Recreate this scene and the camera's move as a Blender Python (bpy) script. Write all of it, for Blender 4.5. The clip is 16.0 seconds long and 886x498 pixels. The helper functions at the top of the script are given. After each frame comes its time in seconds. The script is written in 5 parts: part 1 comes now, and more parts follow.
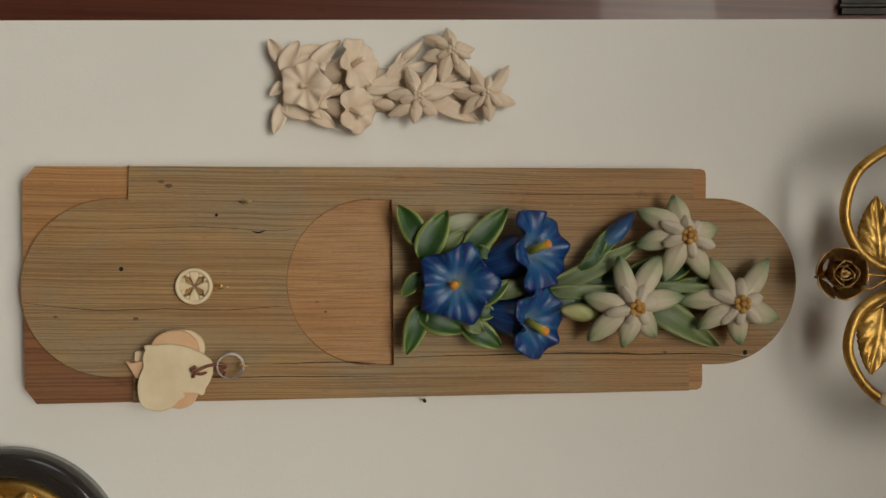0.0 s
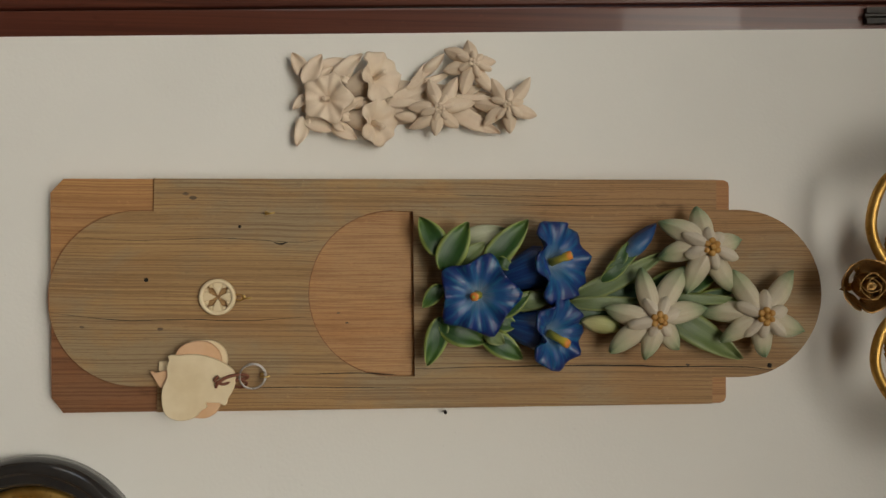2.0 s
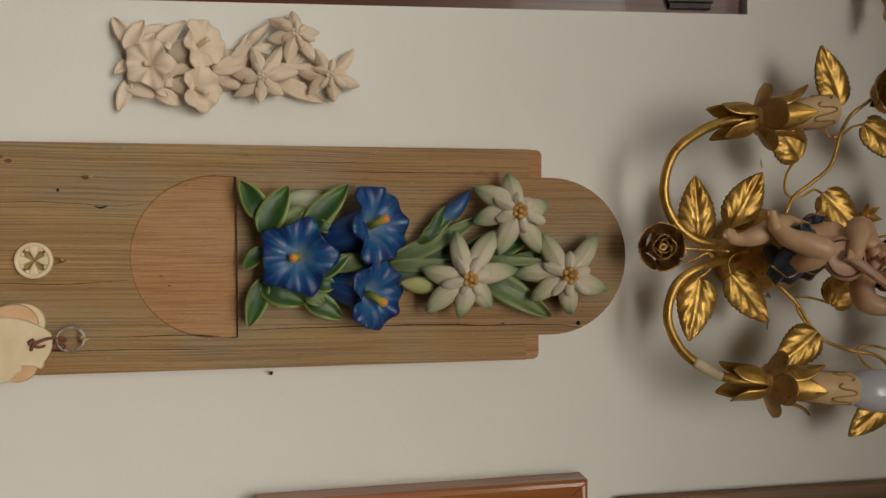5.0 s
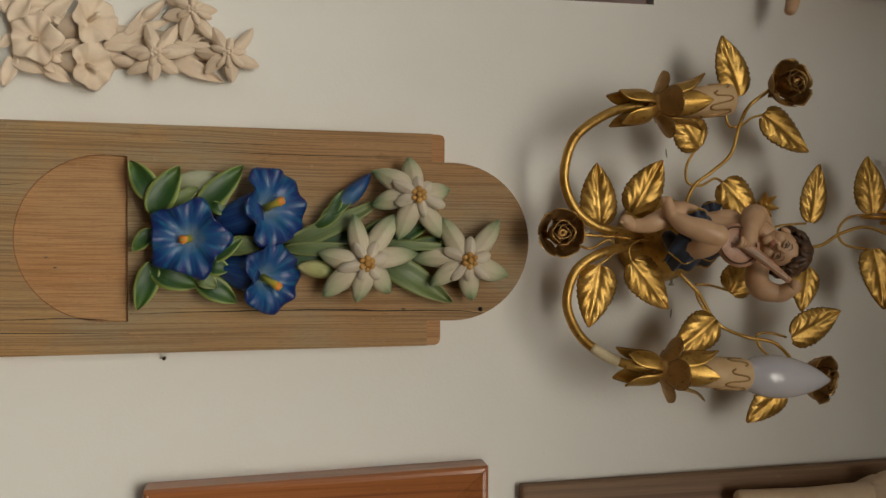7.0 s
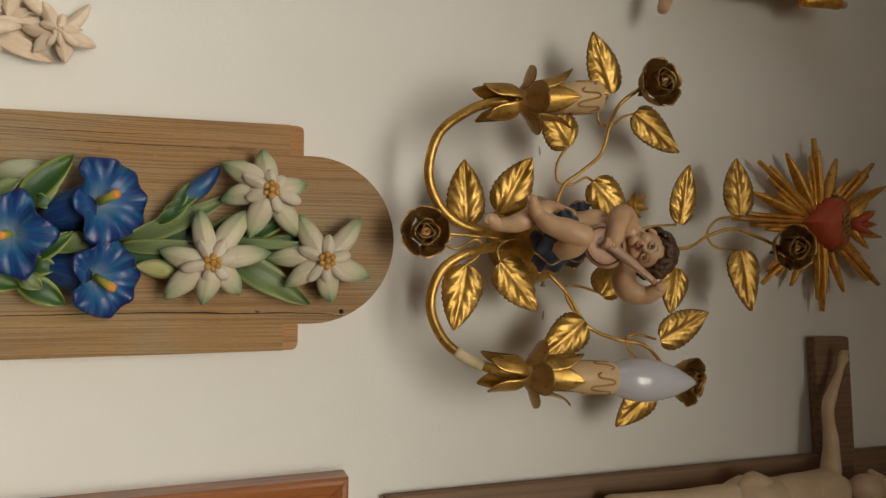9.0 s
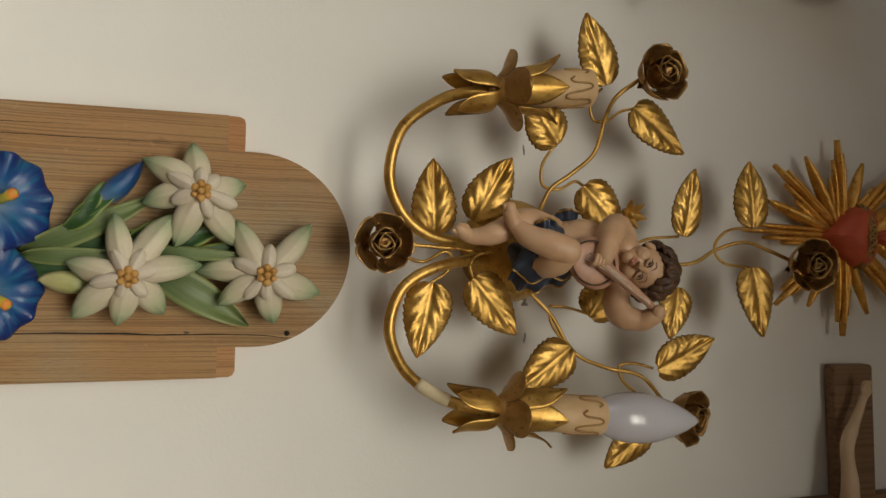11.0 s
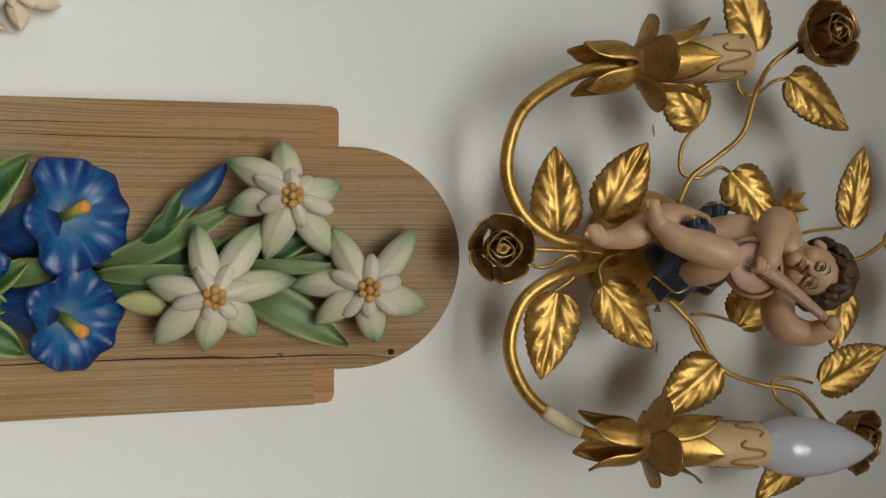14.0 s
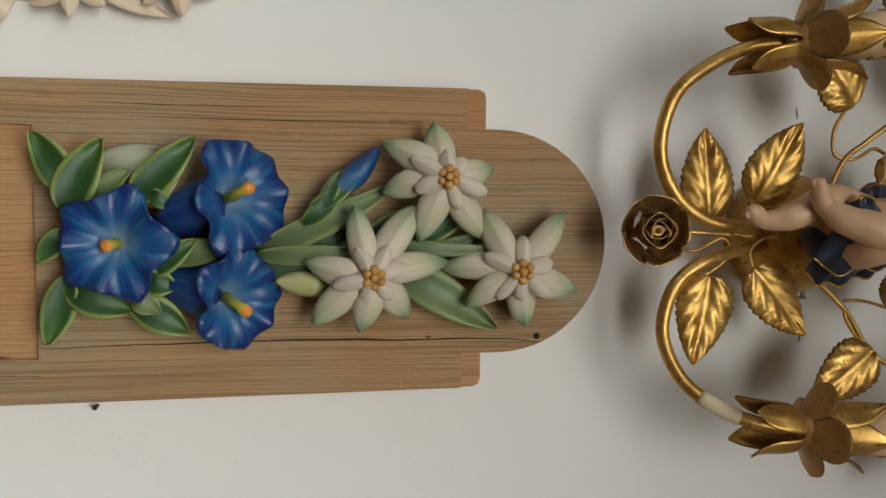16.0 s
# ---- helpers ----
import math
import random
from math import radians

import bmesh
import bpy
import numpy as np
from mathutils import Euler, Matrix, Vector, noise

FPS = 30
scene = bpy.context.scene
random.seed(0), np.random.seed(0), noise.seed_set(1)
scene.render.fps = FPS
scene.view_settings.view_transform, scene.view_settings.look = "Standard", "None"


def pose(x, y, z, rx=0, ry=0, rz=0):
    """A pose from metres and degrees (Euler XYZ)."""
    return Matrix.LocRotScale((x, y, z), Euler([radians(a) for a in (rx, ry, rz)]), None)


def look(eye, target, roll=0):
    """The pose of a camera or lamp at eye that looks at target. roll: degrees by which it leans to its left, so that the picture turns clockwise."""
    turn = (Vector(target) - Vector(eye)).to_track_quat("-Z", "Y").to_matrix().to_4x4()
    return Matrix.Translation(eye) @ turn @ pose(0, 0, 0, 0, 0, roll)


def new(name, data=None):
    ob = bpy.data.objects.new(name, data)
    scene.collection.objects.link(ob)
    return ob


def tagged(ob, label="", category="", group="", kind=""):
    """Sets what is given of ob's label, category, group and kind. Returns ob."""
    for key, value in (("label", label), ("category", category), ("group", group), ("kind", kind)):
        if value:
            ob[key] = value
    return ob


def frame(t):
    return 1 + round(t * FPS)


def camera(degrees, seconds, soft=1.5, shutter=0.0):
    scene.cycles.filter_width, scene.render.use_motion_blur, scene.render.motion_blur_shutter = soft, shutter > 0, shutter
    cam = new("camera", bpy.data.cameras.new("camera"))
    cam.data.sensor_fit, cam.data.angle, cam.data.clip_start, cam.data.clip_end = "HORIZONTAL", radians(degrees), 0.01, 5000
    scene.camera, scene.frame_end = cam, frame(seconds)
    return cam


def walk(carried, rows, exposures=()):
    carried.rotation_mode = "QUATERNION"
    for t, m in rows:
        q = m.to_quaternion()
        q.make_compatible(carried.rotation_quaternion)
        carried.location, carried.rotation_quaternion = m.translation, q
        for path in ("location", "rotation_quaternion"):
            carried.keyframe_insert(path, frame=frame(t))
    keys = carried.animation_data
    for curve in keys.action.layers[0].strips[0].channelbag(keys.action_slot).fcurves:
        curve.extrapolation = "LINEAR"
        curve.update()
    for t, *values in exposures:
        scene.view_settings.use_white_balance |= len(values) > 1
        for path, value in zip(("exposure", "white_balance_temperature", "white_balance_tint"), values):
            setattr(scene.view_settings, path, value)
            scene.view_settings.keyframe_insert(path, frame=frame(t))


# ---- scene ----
cam = camera(59.2, 16.0)
PATH = [
    (0, (0.001, -0.804, 1.349), (-0.001, 1.19, 1.498), 90.3),
    (0.5, (-0.002, -0.8, 1.345), (-0.011, 1.196, 1.469), 90.4),
    (1, (-0.005, -0.8, 1.345), (-0.013, 1.198, 1.446), 90.2),
    (1.5, (-0.002, -0.804, 1.347), (-0.024, 1.194, 1.451), 90.4),
    (2, (0.001, -0.806, 1.351), (-0.03, 1.192, 1.441), 90.4),
    (2.5, (0.011, -0.822, 1.369), (-0.022, 1.172, 1.525), 90.4),
    (3, (0.019, -0.836, 1.387), (-0.013, 1.154, 1.58), 90.1),
    (3.5, (0.017, -0.85, 1.401), (0.002, 1.136, 1.643), 90.1),
    (6, (0.044, -0.845, 1.474), (0.002, 1.125, 1.814), 90.5),
    (6.5, (0.044, -0.845, 1.49), (-0.002, 1.12, 1.856), 90.7),
    (7, (0.051, -0.85, 1.51), (0.029, 1.107, 1.921), 90.7),
    (7.5, (0.044, -0.85, 1.529), (0.014, 1.101, 1.967), 91.1),
    (8, (0.042, -0.849, 1.545), (-0.02, 1.093, 2.018), 90.7),
    (8.5, (0.052, -0.841, 1.563), (0.05, 1.064, 2.172), 90.4),
    (9, (0.049, -0.823, 1.58), (0.028, 1.081, 2.192), 91.1),
    (9.5, (0.045, -0.807, 1.597), (0.012, 1.094, 2.219), 91.8),
    (12, (0.02, -0.671, 1.687), (0.028, 1.241, 2.274), 91.8),
    (12.5, (0.014, -0.657, 1.699), (0.023, 1.254, 2.288), 91.5),
    (13, (0.003, -0.647, 1.7), (0.033, 1.274, 2.258), 92.0),
    (13.5, (0.005, -0.636, 1.676), (0.066, 1.301, 2.17), 91.1),
    (14, (-0.001, -0.618, 1.637), (0.083, 1.332, 2.07), 90.0),
    (14.5, (0.003, -0.609, 1.601), (0.09, 1.351, 1.991), 89.5),
    (15, (0.01, -0.598, 1.575), (0.091, 1.369, 1.924), 89.3),
    (15.5, (0.011, -0.6, 1.565), (0.088, 1.372, 1.888), 89.7),
    (16, (0.017, -0.602, 1.561), (0.089, 1.372, 1.872), 90.1),
]
EXPOSURES = [(0, -0.09, 6520, 10), (3.5, -0.10, 6520, 10), (6, 0.01, 6620, 10), (8, 0.01, 6660, 10), (9, 0.33, 6740, 10), (12, 0.34, 6480, 7.5), (13.5, 0.44, 6110, 6), (14.5, 0.44, 5780, 5.5), (16, 0.36, 5950, 8.5)]
walk(cam, [(t, look(eye, target, roll)) for t, eye, target, roll in PATH], EXPOSURES)

# ---- light ----
world = bpy.data.worlds.new("world")
scene.world = world
world.use_nodes = True
sky = world.node_tree.nodes.new("ShaderNodeTexSky")
sky.sky_type, sky.sun_disc = "NISHITA", False
sky.sun_elevation, sky.sun_rotation = radians(35), radians(200)
world.node_tree.links.new(sky.outputs[0], world.node_tree.nodes["Background"].inputs[0])
world.node_tree.nodes["Background"].inputs[1].default_value = 0.1


def area_lamp(name, eye, target, size, size_y, watts, colour, spread=180):
    data = bpy.data.lights.new(name, "AREA")
    data.shape, data.size, data.size_y = "RECTANGLE", size, size_y
    data.energy, data.color, data.spread = watts, colour, radians(spread)
    ob = new(name, data)
    ob.matrix_world = look(eye, target)
    return ob


# two long shop lamps under the ceiling in front of the wall, and the window beside it
area_lamp("ceiling_lamp", (0.05, -3.1, 2.75), (0.05, 0.0, 0.64), 3.2, 0.60, 10.5, (1.0, 0.955, 0.855), 63)
area_lamp("ceiling_lamp", (0.05, -2.2, 2.95), (0.05, 0.0, 1.18), 3.0, 0.50, 3.2, (1.0, 0.955, 0.855), 51)
area_lamp("window_light", (-2.15, -1.35, 1.35), (0.0, -0.6, 1.2), 1.1, 1.2, 3.0, (0.93, 0.96, 1.0), 150)


# ---- materials ----
def mat(name, rough=0.6, metal=0.0, coat=0.0):
    m = bpy.data.materials.new(name)
    m.use_nodes = True
    b = m.node_tree.nodes["Principled BSDF"]
    b.inputs["Roughness"].default_value = rough
    b.inputs["Metallic"].default_value = metal
    b.inputs["Coat Weight"].default_value = coat
    return m, m.node_tree, b


def node(nt, kind, **kw):
    n = nt.nodes.new(kind)
    for k, v in kw.items():
        n.inputs[k].default_value = v
    return n


def coords(nt, scale, which="Object"):
    tc = nt.nodes.new("ShaderNodeTexCoord")
    mp = nt.nodes.new("ShaderNodeMapping")
    mp.inputs["Scale"].default_value = scale
    nt.links.new(tc.outputs[which], mp.inputs[0])
    return mp.outputs[0]


def ramp(nt, fac, stops):
    r = nt.nodes.new("ShaderNodeValToRGB")
    e = r.color_ramp.elements
    while len(e) < len(stops):
        e.new(0.5)
    for el, (p, c) in zip(e, stops):
        el.position, el.color = p, (*c, 1)
    nt.links.new(fac, r.inputs[0])
    return r.outputs[0]


def mix(nt, fac, a, b, mode="MIX"):
    m = nt.nodes.new("ShaderNodeMix")
    m.data_type, m.blend_type = "RGBA", mode
    for sock, v in ((m.inputs[0], fac), (m.inputs[6], a), (m.inputs[7], b)):
        if isinstance(v, (int, float)):
            sock.default_value = v
        elif isinstance(v, tuple):
            sock.default_value = (*v, 1)
        else:
            nt.links.new(v, sock)
    return m.outputs[2]


def noise_tex(nt, vec, scale, detail=4, rough=0.55, dist=0.0):
    n = nt.nodes.new("ShaderNodeTexNoise")
    n.inputs["Scale"].default_value, n.inputs["Detail"].default_value = scale, detail
    n.inputs["Roughness"].default_value, n.inputs["Distortion"].default_value = rough, dist
    nt.links.new(vec, n.inputs["Vector"])
    return n.outputs["Fac"]


def bump(nt, b, height, strength, distance):
    n = nt.nodes.new("ShaderNodeBump")
    n.inputs["Strength"].default_value, n.inputs["Distance"].default_value = strength, distance
    nt.links.new(height, n.inputs["Height"])
    nt.links.new(n.outputs[0], b.inputs["Normal"])


def plaster(name, colour):
    m, nt, b = mat(name, 0.75)
    v = coords(nt, (1, 1, 1))
    c = mix(nt, ramp(nt, noise_tex(nt, v, 5, 6), [(0.3, (0.0,) * 3), (0.7, (1.0,) * 3)]), tuple(x * 0.95 for x in colour), colour)
    nt.links.new(mix(nt, ramp(nt, noise_tex(nt, v, 140, 2), [(0.72, (0.0,) * 3), (0.80, (0.25,) * 3)]), c, (0.5, 0.46, 0.40)), b.inputs["Base Color"])
    bump(nt, b, noise_tex(nt, v, 260, 3), 0.12, 0.002)
    return m


def wood(name, dark, light, third, grain=300, rough=0.6, lift=0.35, coat=0.0, contrast=0.6):
    """Grain along z: fine growth lines, wider bands, broad stains and fibres."""
    m, nt, b = mat(name, rough, coat=coat)
    lines = noise_tex(nt, coords(nt, (1, 0.4, 0.007)), grain, 2, 0.5, 0.0)
    bands = noise_tex(nt, coords(nt, (1, 0.4, 0.022)), grain * 0.10, 3, 0.55, 0.1)
    fibre = noise_tex(nt, coords(nt, (1, 1, 0.012)), grain * 2.4, 2, 0.6)
    broad = noise_tex(nt, coords(nt, (1, 1, 0.4)), 8, 5, 0.6)
    c = ramp(nt, lines, [(0.38, dark), (0.50, light), (0.68, tuple(min(1, x * 1.15) for x in light))])
    c = mix(nt, contrast, mix(nt, 0.6, light, dark), c)
    c = mix(nt, ramp(nt, bands, [(0.36, (0.24,) * 3), (0.54, (0.0,) * 3)]), c, dark)
    c = mix(nt, ramp(nt, broad, [(0.40, (0.0,) * 3), (0.64, (0.75,) * 3)]), c, mix(nt, 0.6, c, third))
    c = mix(nt, ramp(nt, fibre, [(0.40, (0.30,) * 3), (0.56, (0.0,) * 3)]), c, dark)
    spots = noise_tex(nt, coords(nt, (1, 1, 0.5)), 45, 4)
    c = mix(nt, ramp(nt, spots, [(0.27, (0.6,) * 3), (0.36, (0.0,) * 3)]), c, dark)
    scuffs = noise_tex(nt, coords(nt, (1, 1, 0.6)), 130, 3, 0.6)
    c = mix(nt, ramp(nt, scuffs, [(0.66, (0.0,) * 3), (0.76, (0.35,) * 3)]), c, tuple(min(1, x * 1.5) for x in light))
    nt.links.new(c, b.inputs["Base Color"])
    h = nt.nodes.new("ShaderNodeMath")
    h.operation = "ADD"
    nt.links.new(lines, h.inputs[0])
    nt.links.new(fibre, h.inputs[1])
    bump(nt, b, h.outputs[0], lift, 0.0008)
    return m


def plank_wood(name, pale, brown, grey, warm, lines=420, rough=0.68, strength=0.55):
    """An old softwood plank along z: wavering growth lines, grey and warm weathering, dark flecks and short pores."""
    m, nt, b = mat(name, rough)
    tc = nt.nodes.new("ShaderNodeTexCoord")
    drift = nt.nodes.new("ShaderNodeTexNoise")
    drift.inputs["Scale"].default_value, drift.inputs["Detail"].default_value = 5.0, 3
    nt.links.new(tc.outputs["Object"], drift.inputs["Vector"])
    off = nt.nodes.new("ShaderNodeVectorMath")
    off.operation = "MULTIPLY_ADD"
    off.inputs[1].default_value = (0.009, 0.0, 0.0)
    nt.links.new(drift.outputs["Color"], off.inputs[0])
    nt.links.new(tc.outputs["Object"], off.inputs[2])

    def stretched(sx, sy, sz, scale, detail, roughness=0.55):
        mp = nt.nodes.new("ShaderNodeMapping")
        mp.inputs["Scale"].default_value = (sx, sy, sz)
        nt.links.new(off.outputs[0], mp.inputs[0])
        return noise_tex(nt, mp.outputs[0], scale, detail, roughness)

    growth = stretched(1, 0.3, 0.006, lines, 1)
    bands = stretched(1, 0.3, 0.02, lines * 0.12, 3)
    pores = stretched(1, 1, 0.035, lines * 3.2, 2)
    obj = coords(nt, (1, 1, 1))
    cloud = noise_tex(nt, coords(nt, (1, 1, 0.5)), 13, 6, 0.65, 0.4)
    warmth = noise_tex(nt, coords(nt, (1.3, 1, 0.35)), 6.5, 4, 0.6, 0.5)
    c = ramp(nt, bands, [(0.34, brown), (0.62, pale)])
    c = mix(nt, 0.55, c, pale)
    c = mix(nt, ramp(nt, cloud, [(0.44, (0.0,) * 3), (0.57, (0.9,) * 3)]), c, grey)
    c = mix(nt, ramp(nt, warmth, [(0.48, (0.0,) * 3), (0.61, (0.8,) * 3)]), c, warm)
    c = mix(nt, ramp(nt, growth, [(0.38, (strength,) * 3), (0.53, (0.0,) * 3)]), c, brown)
    c = mix(nt, ramp(nt, pores, [(0.30, (0.42,) * 3), (0.44, (0.0,) * 3)]), c, tuple(x * 0.6 for x in brown))
    c = mix(nt, ramp(nt, noise_tex(nt, coords(nt, (1, 1, 0.45)), 34, 4), [(0.25, (0.5,) * 3), (0.34, (0.0,) * 3)]), c, tuple(x * 0.5 for x in brown))
    c = mix(nt, ramp(nt, noise_tex(nt, obj, 150, 3, 0.6), [(0.64, (0.0,) * 3), (0.78, (0.30,) * 3)]), c, tuple(min(1, x * 1.35) for x in pale))
    nt.links.new(c, b.inputs["Base Color"])
    h = nt.nodes.new("ShaderNodeMath")
    h.operation = "ADD"
    nt.links.new(growth, h.inputs[0])
    nt.links.new(pores, h.inputs[1])
    bump(nt, b, h.outputs[0], 0.40, 0.0008)
    return m


def paint_uv(name, stops, edge=None, rough=0.42, streak=0.35, alt=None):
    """Hand-painted carving: colour runs along the length of each petal or leaf, with brushed streaks and an outlined edge."""
    m, nt, b = mat(name, rough, coat=0.06)
    uv = coords(nt, (1, 1, 1), "UV")
    sep = nt.nodes.new("ShaderNodeSeparateXYZ")
    nt.links.new(uv, sep.inputs[0])
    obj = coords(nt, (1, 1, 1))
    wob = noise_tex(nt, obj, 55, 3)
    add = nt.nodes.new("ShaderNodeMath")
    add.operation = "MULTIPLY_ADD"
    add.inputs[1].default_value = 0.30
    nt.links.new(wob, add.inputs[0])
    sub = nt.nodes.new("ShaderNodeMath")
    sub.operation, sub.inputs[1].default_value = "SUBTRACT", 0.15
    nt.links.new(sep.outputs[0], sub.inputs[0])
    nt.links.new(sub.outputs[0], add.inputs[2])
    c = ramp(nt, add.outputs[0], stops)
    if alt:
        st = noise_tex(nt, coords(nt, (0.5, 13, 1), "UV"), 3, 3)
        c = mix(nt, ramp(nt, st, [(0.46, (0.0,) * 3), (0.66, (streak,) * 3)]), c, alt)
    if edge:
        d = nt.nodes.new("ShaderNodeMath")
        d.operation, d.inputs[1].default_value = "SUBTRACT", 0.5
        nt.links.new(sep.outputs[1], d.inputs[0])
        a = nt.nodes.new("ShaderNodeMath")
        a.operation = "ABSOLUTE"
        nt.links.new(d.outputs[0], a.inputs[0])
        c = mix(nt, ramp(nt, a.outputs[0], [(0.33, (0.0,) * 3), (0.46, (0.80,) * 3)]), c, edge)
    spots = noise_tex(nt, obj, 300, 2)
    c = mix(nt, ramp(nt, spots, [(0.28, (0.10,) * 3), (0.40, (0.0,) * 3)]), c, (0.05, 0.05, 0.04))
    nt.links.new(c, b.inputs["Base Color"])
    bump(nt, b, noise_tex(nt, coords(nt, (3, 22, 1), "UV"), 4, 3), 0.25, 0.0015)
    return m


def speckled(name, a, bcol, scale, rough=0.5, metal=0.0, lift=0.2, patina=None, coat=0.0, rspan=0.0):
    m, nt, b = mat(name, rough, metal, coat)
    v = coords(nt, (1, 1, 1))
    n1 = noise_tex(nt, v, scale, 5)
    c = mix(nt, ramp(nt, n1, [(0.35, (0.0,) * 3), (0.65, (1.0,) * 3)]), a, bcol)
    if patina:
        c = mix(nt, ramp(nt, noise_tex(nt, v, scale * 4.3, 4), [(0.27, (0.8,) * 3), (0.43, (0.0,) * 3)]), c, patina)
    nt.links.new(c, b.inputs["Base Color"])
    if rspan:
        nt.links.new(ramp(nt, noise_tex(nt, v, scale * 2, 3), [(0.3, (rough - rspan,) * 3), (0.7, (rough + rspan,) * 3)]), b.inputs["Roughness"])
    bump(nt, b, noise_tex(nt, v, scale * 6, 3), lift, 0.001)
    return m


WALL = plaster("wall_paint", (0.80, 0.785, 0.73))
# unseen ceiling: tan colour added to warm the light it throws back
CEIL = plaster("warm_bounce_ceiling_paint", (0.74, 0.66, 0.54))
# warm tint of the unseen walls, chosen to bounce warm fill light
BOUNCE_WALL = plaster("warm_bounce_wall_paint", (0.72, 0.60, 0.46))
FLOOR = wood("floor_wood", (0.16, 0.09, 0.05), (0.30, 0.18, 0.10), (0.2, 0.12, 0.07), 100)
OLD = plank_wood("weathered_wood", (0.430, 0.268, 0.116), (0.160, 0.080, 0.029), (0.325, 0.240, 0.136), (0.380, 0.200, 0.072), 880)
FRESH = plank_wood("fresh_cut_wood", (0.500, 0.268, 0.104), (0.215, 0.085, 0.028), (0.445, 0.255, 0.112), (0.420, 0.192, 0.062), 900, 0.62, 0.5)
STAINED = plank_wood("red_brown_wood", (0.290, 0.120, 0.046), (0.100, 0.036, 0.014), (0.240, 0.115, 0.052), (0.250, 0.092, 0.030), 520, 0.62)
RED = wood("mahogany", (0.055, 0.016, 0.009), (0.135, 0.040, 0.022), (0.10, 0.030, 0.020), 200, 0.35, 0.12, 0.3)
FRAMEW = wood("chestnut_frame_wood", (0.18, 0.050, 0.016), (0.44, 0.165, 0.050), (0.30, 0.10, 0.03), 200, 0.30, 0.12, 0.4)
CROSSW = wood("brown_cross_wood", (0.13, 0.068, 0.033), (0.27, 0.155, 0.078), (0.19, 0.105, 0.052), 250, 0.6, 0.3)
KNOT = wood("knot_wood", (0.07, 0.045, 0.025), (0.19, 0.125, 0.07), (0.12, 0.08, 0.05), 500, 0.7)
LIME = speckled("bare_lime_wood", (0.67, 0.53, 0.39), (0.75, 0.62, 0.47), 40, 0.55, lift=0.25)
MAPLE = speckled("pale_plywood", (0.72, 0.58, 0.36), (0.80, 0.67, 0.45), 35, 0.6)
PEACH = speckled("peach_wood", (0.66, 0.40, 0.22), (0.72, 0.47, 0.28), 35, 0.6)
GOLD = speckled("gold_leaf_metal", (0.45, 0.258, 0.058), (0.68, 0.43, 0.122), 45, 0.43, 0.88, 0.32, (0.20, 0.10, 0.032), rspan=0.08)
BRONZE = speckled("dull_bronze_gilding", (0.34, 0.19, 0.058), (0.47, 0.28, 0.098), 55, 0.50, 0.75, 0.45, (0.14, 0.07, 0.025), rspan=0.08)
DARKGOLD = speckled("tarnished_gold_metal", (0.30, 0.17, 0.06), (0.50, 0.31, 0.115), 70, 0.42, 0.9, 0.35, (0.06, 0.035, 0.018), rspan=0.12)


def worn_rim(name, base, rim):
    """The same gilding, tarnished along the cut rim of each leaf."""
    m = base.copy()
    m.name = name
    nt = m.node_tree
    b = nt.nodes["Principled BSDF"]
    old = b.inputs["Base Color"].links[0].from_socket
    sep = nt.nodes.new("ShaderNodeSeparateXYZ")
    nt.links.new(coords(nt, (1, 1, 1), "UV"), sep.inputs[0])
    d = nt.nodes.new("ShaderNodeMath")
    d.operation, d.inputs[1].default_value = "SUBTRACT", 0.5
    nt.links.new(sep.outputs[1], d.inputs[0])
    a = nt.nodes.new("ShaderNodeMath")
    a.operation = "ABSOLUTE"
    nt.links.new(d.outputs[0], a.inputs[0])
    nt.links.new(mix(nt, ramp(nt, a.outputs[0], [(0.462, (0.0,) * 3), (0.497, (0.7,) * 3)]), old, rim), b.inputs["Base Color"])
    return m


LEAFGOLD = worn_rim("gilded_leaf_metal", GOLD, (0.10, 0.05, 0.018))
PETALGOLD = worn_rim("gilded_petal_metal", GOLD, (0.13, 0.06, 0.022))
PETALBRONZE = worn_rim("bronze_petal_metal", BRONZE, (0.10, 0.045, 0.018))
GILT = speckled("gilded_wood", (0.60, 0.30, 0.055), (0.80, 0.46, 0.115), 60, 0.40, 0.75, 0.5, (0.20, 0.07, 0.02))
FIGURE = speckled("warm_carved_wood", (0.58, 0.42, 0.26), (0.66, 0.50, 0.33), 35, 0.55)
STEEL = speckled("steel", (0.38, 0.36, 0.33), (0.48, 0.46, 0.43), 80, 0.28, 1.0, 0.1)
BRASS = speckled("brass_hook", (0.65, 0.45, 0.14), (0.75, 0.55, 0.2), 80, 0.3, 1.0, 0.1)
IRON = speckled("dark_iron", (0.03, 0.028, 0.026), (0.06, 0.055, 0.05), 80, 0.45, 0.8, 0.3)
BLACK = speckled("black_lacquer", (0.018, 0.017, 0.017), (0.03, 0.028, 0.026), 20, 0.22, 0.0, 0.05, coat=0.5)
LEATHER = speckled("brown_leather_cord", (0.13, 0.04, 0.02), (0.2, 0.07, 0.035), 90, 0.7)
HOLE = speckled("dark_hole", (0.012, 0.009, 0.006), (0.02, 0.015, 0.01), 90, 0.9)
HEARTRED = speckled("red_paint", (0.50, 0.075, 0.030), (0.58, 0.110, 0.045), 40, 0.55, lift=0.2)
WAX = speckled("candle_card", (0.60, 0.40, 0.20), (0.68, 0.48, 0.27), 50, 0.55, lift=0.2)
WAXEDGE = speckled("candle_drip_gold", (0.30, 0.17, 0.06), (0.42, 0.26, 0.10), 50, 0.5, 0.5, 0.2)
TAPE = speckled("paper_tape", (0.60, 0.50, 0.30), (0.68, 0.58, 0.38), 90, 0.7)
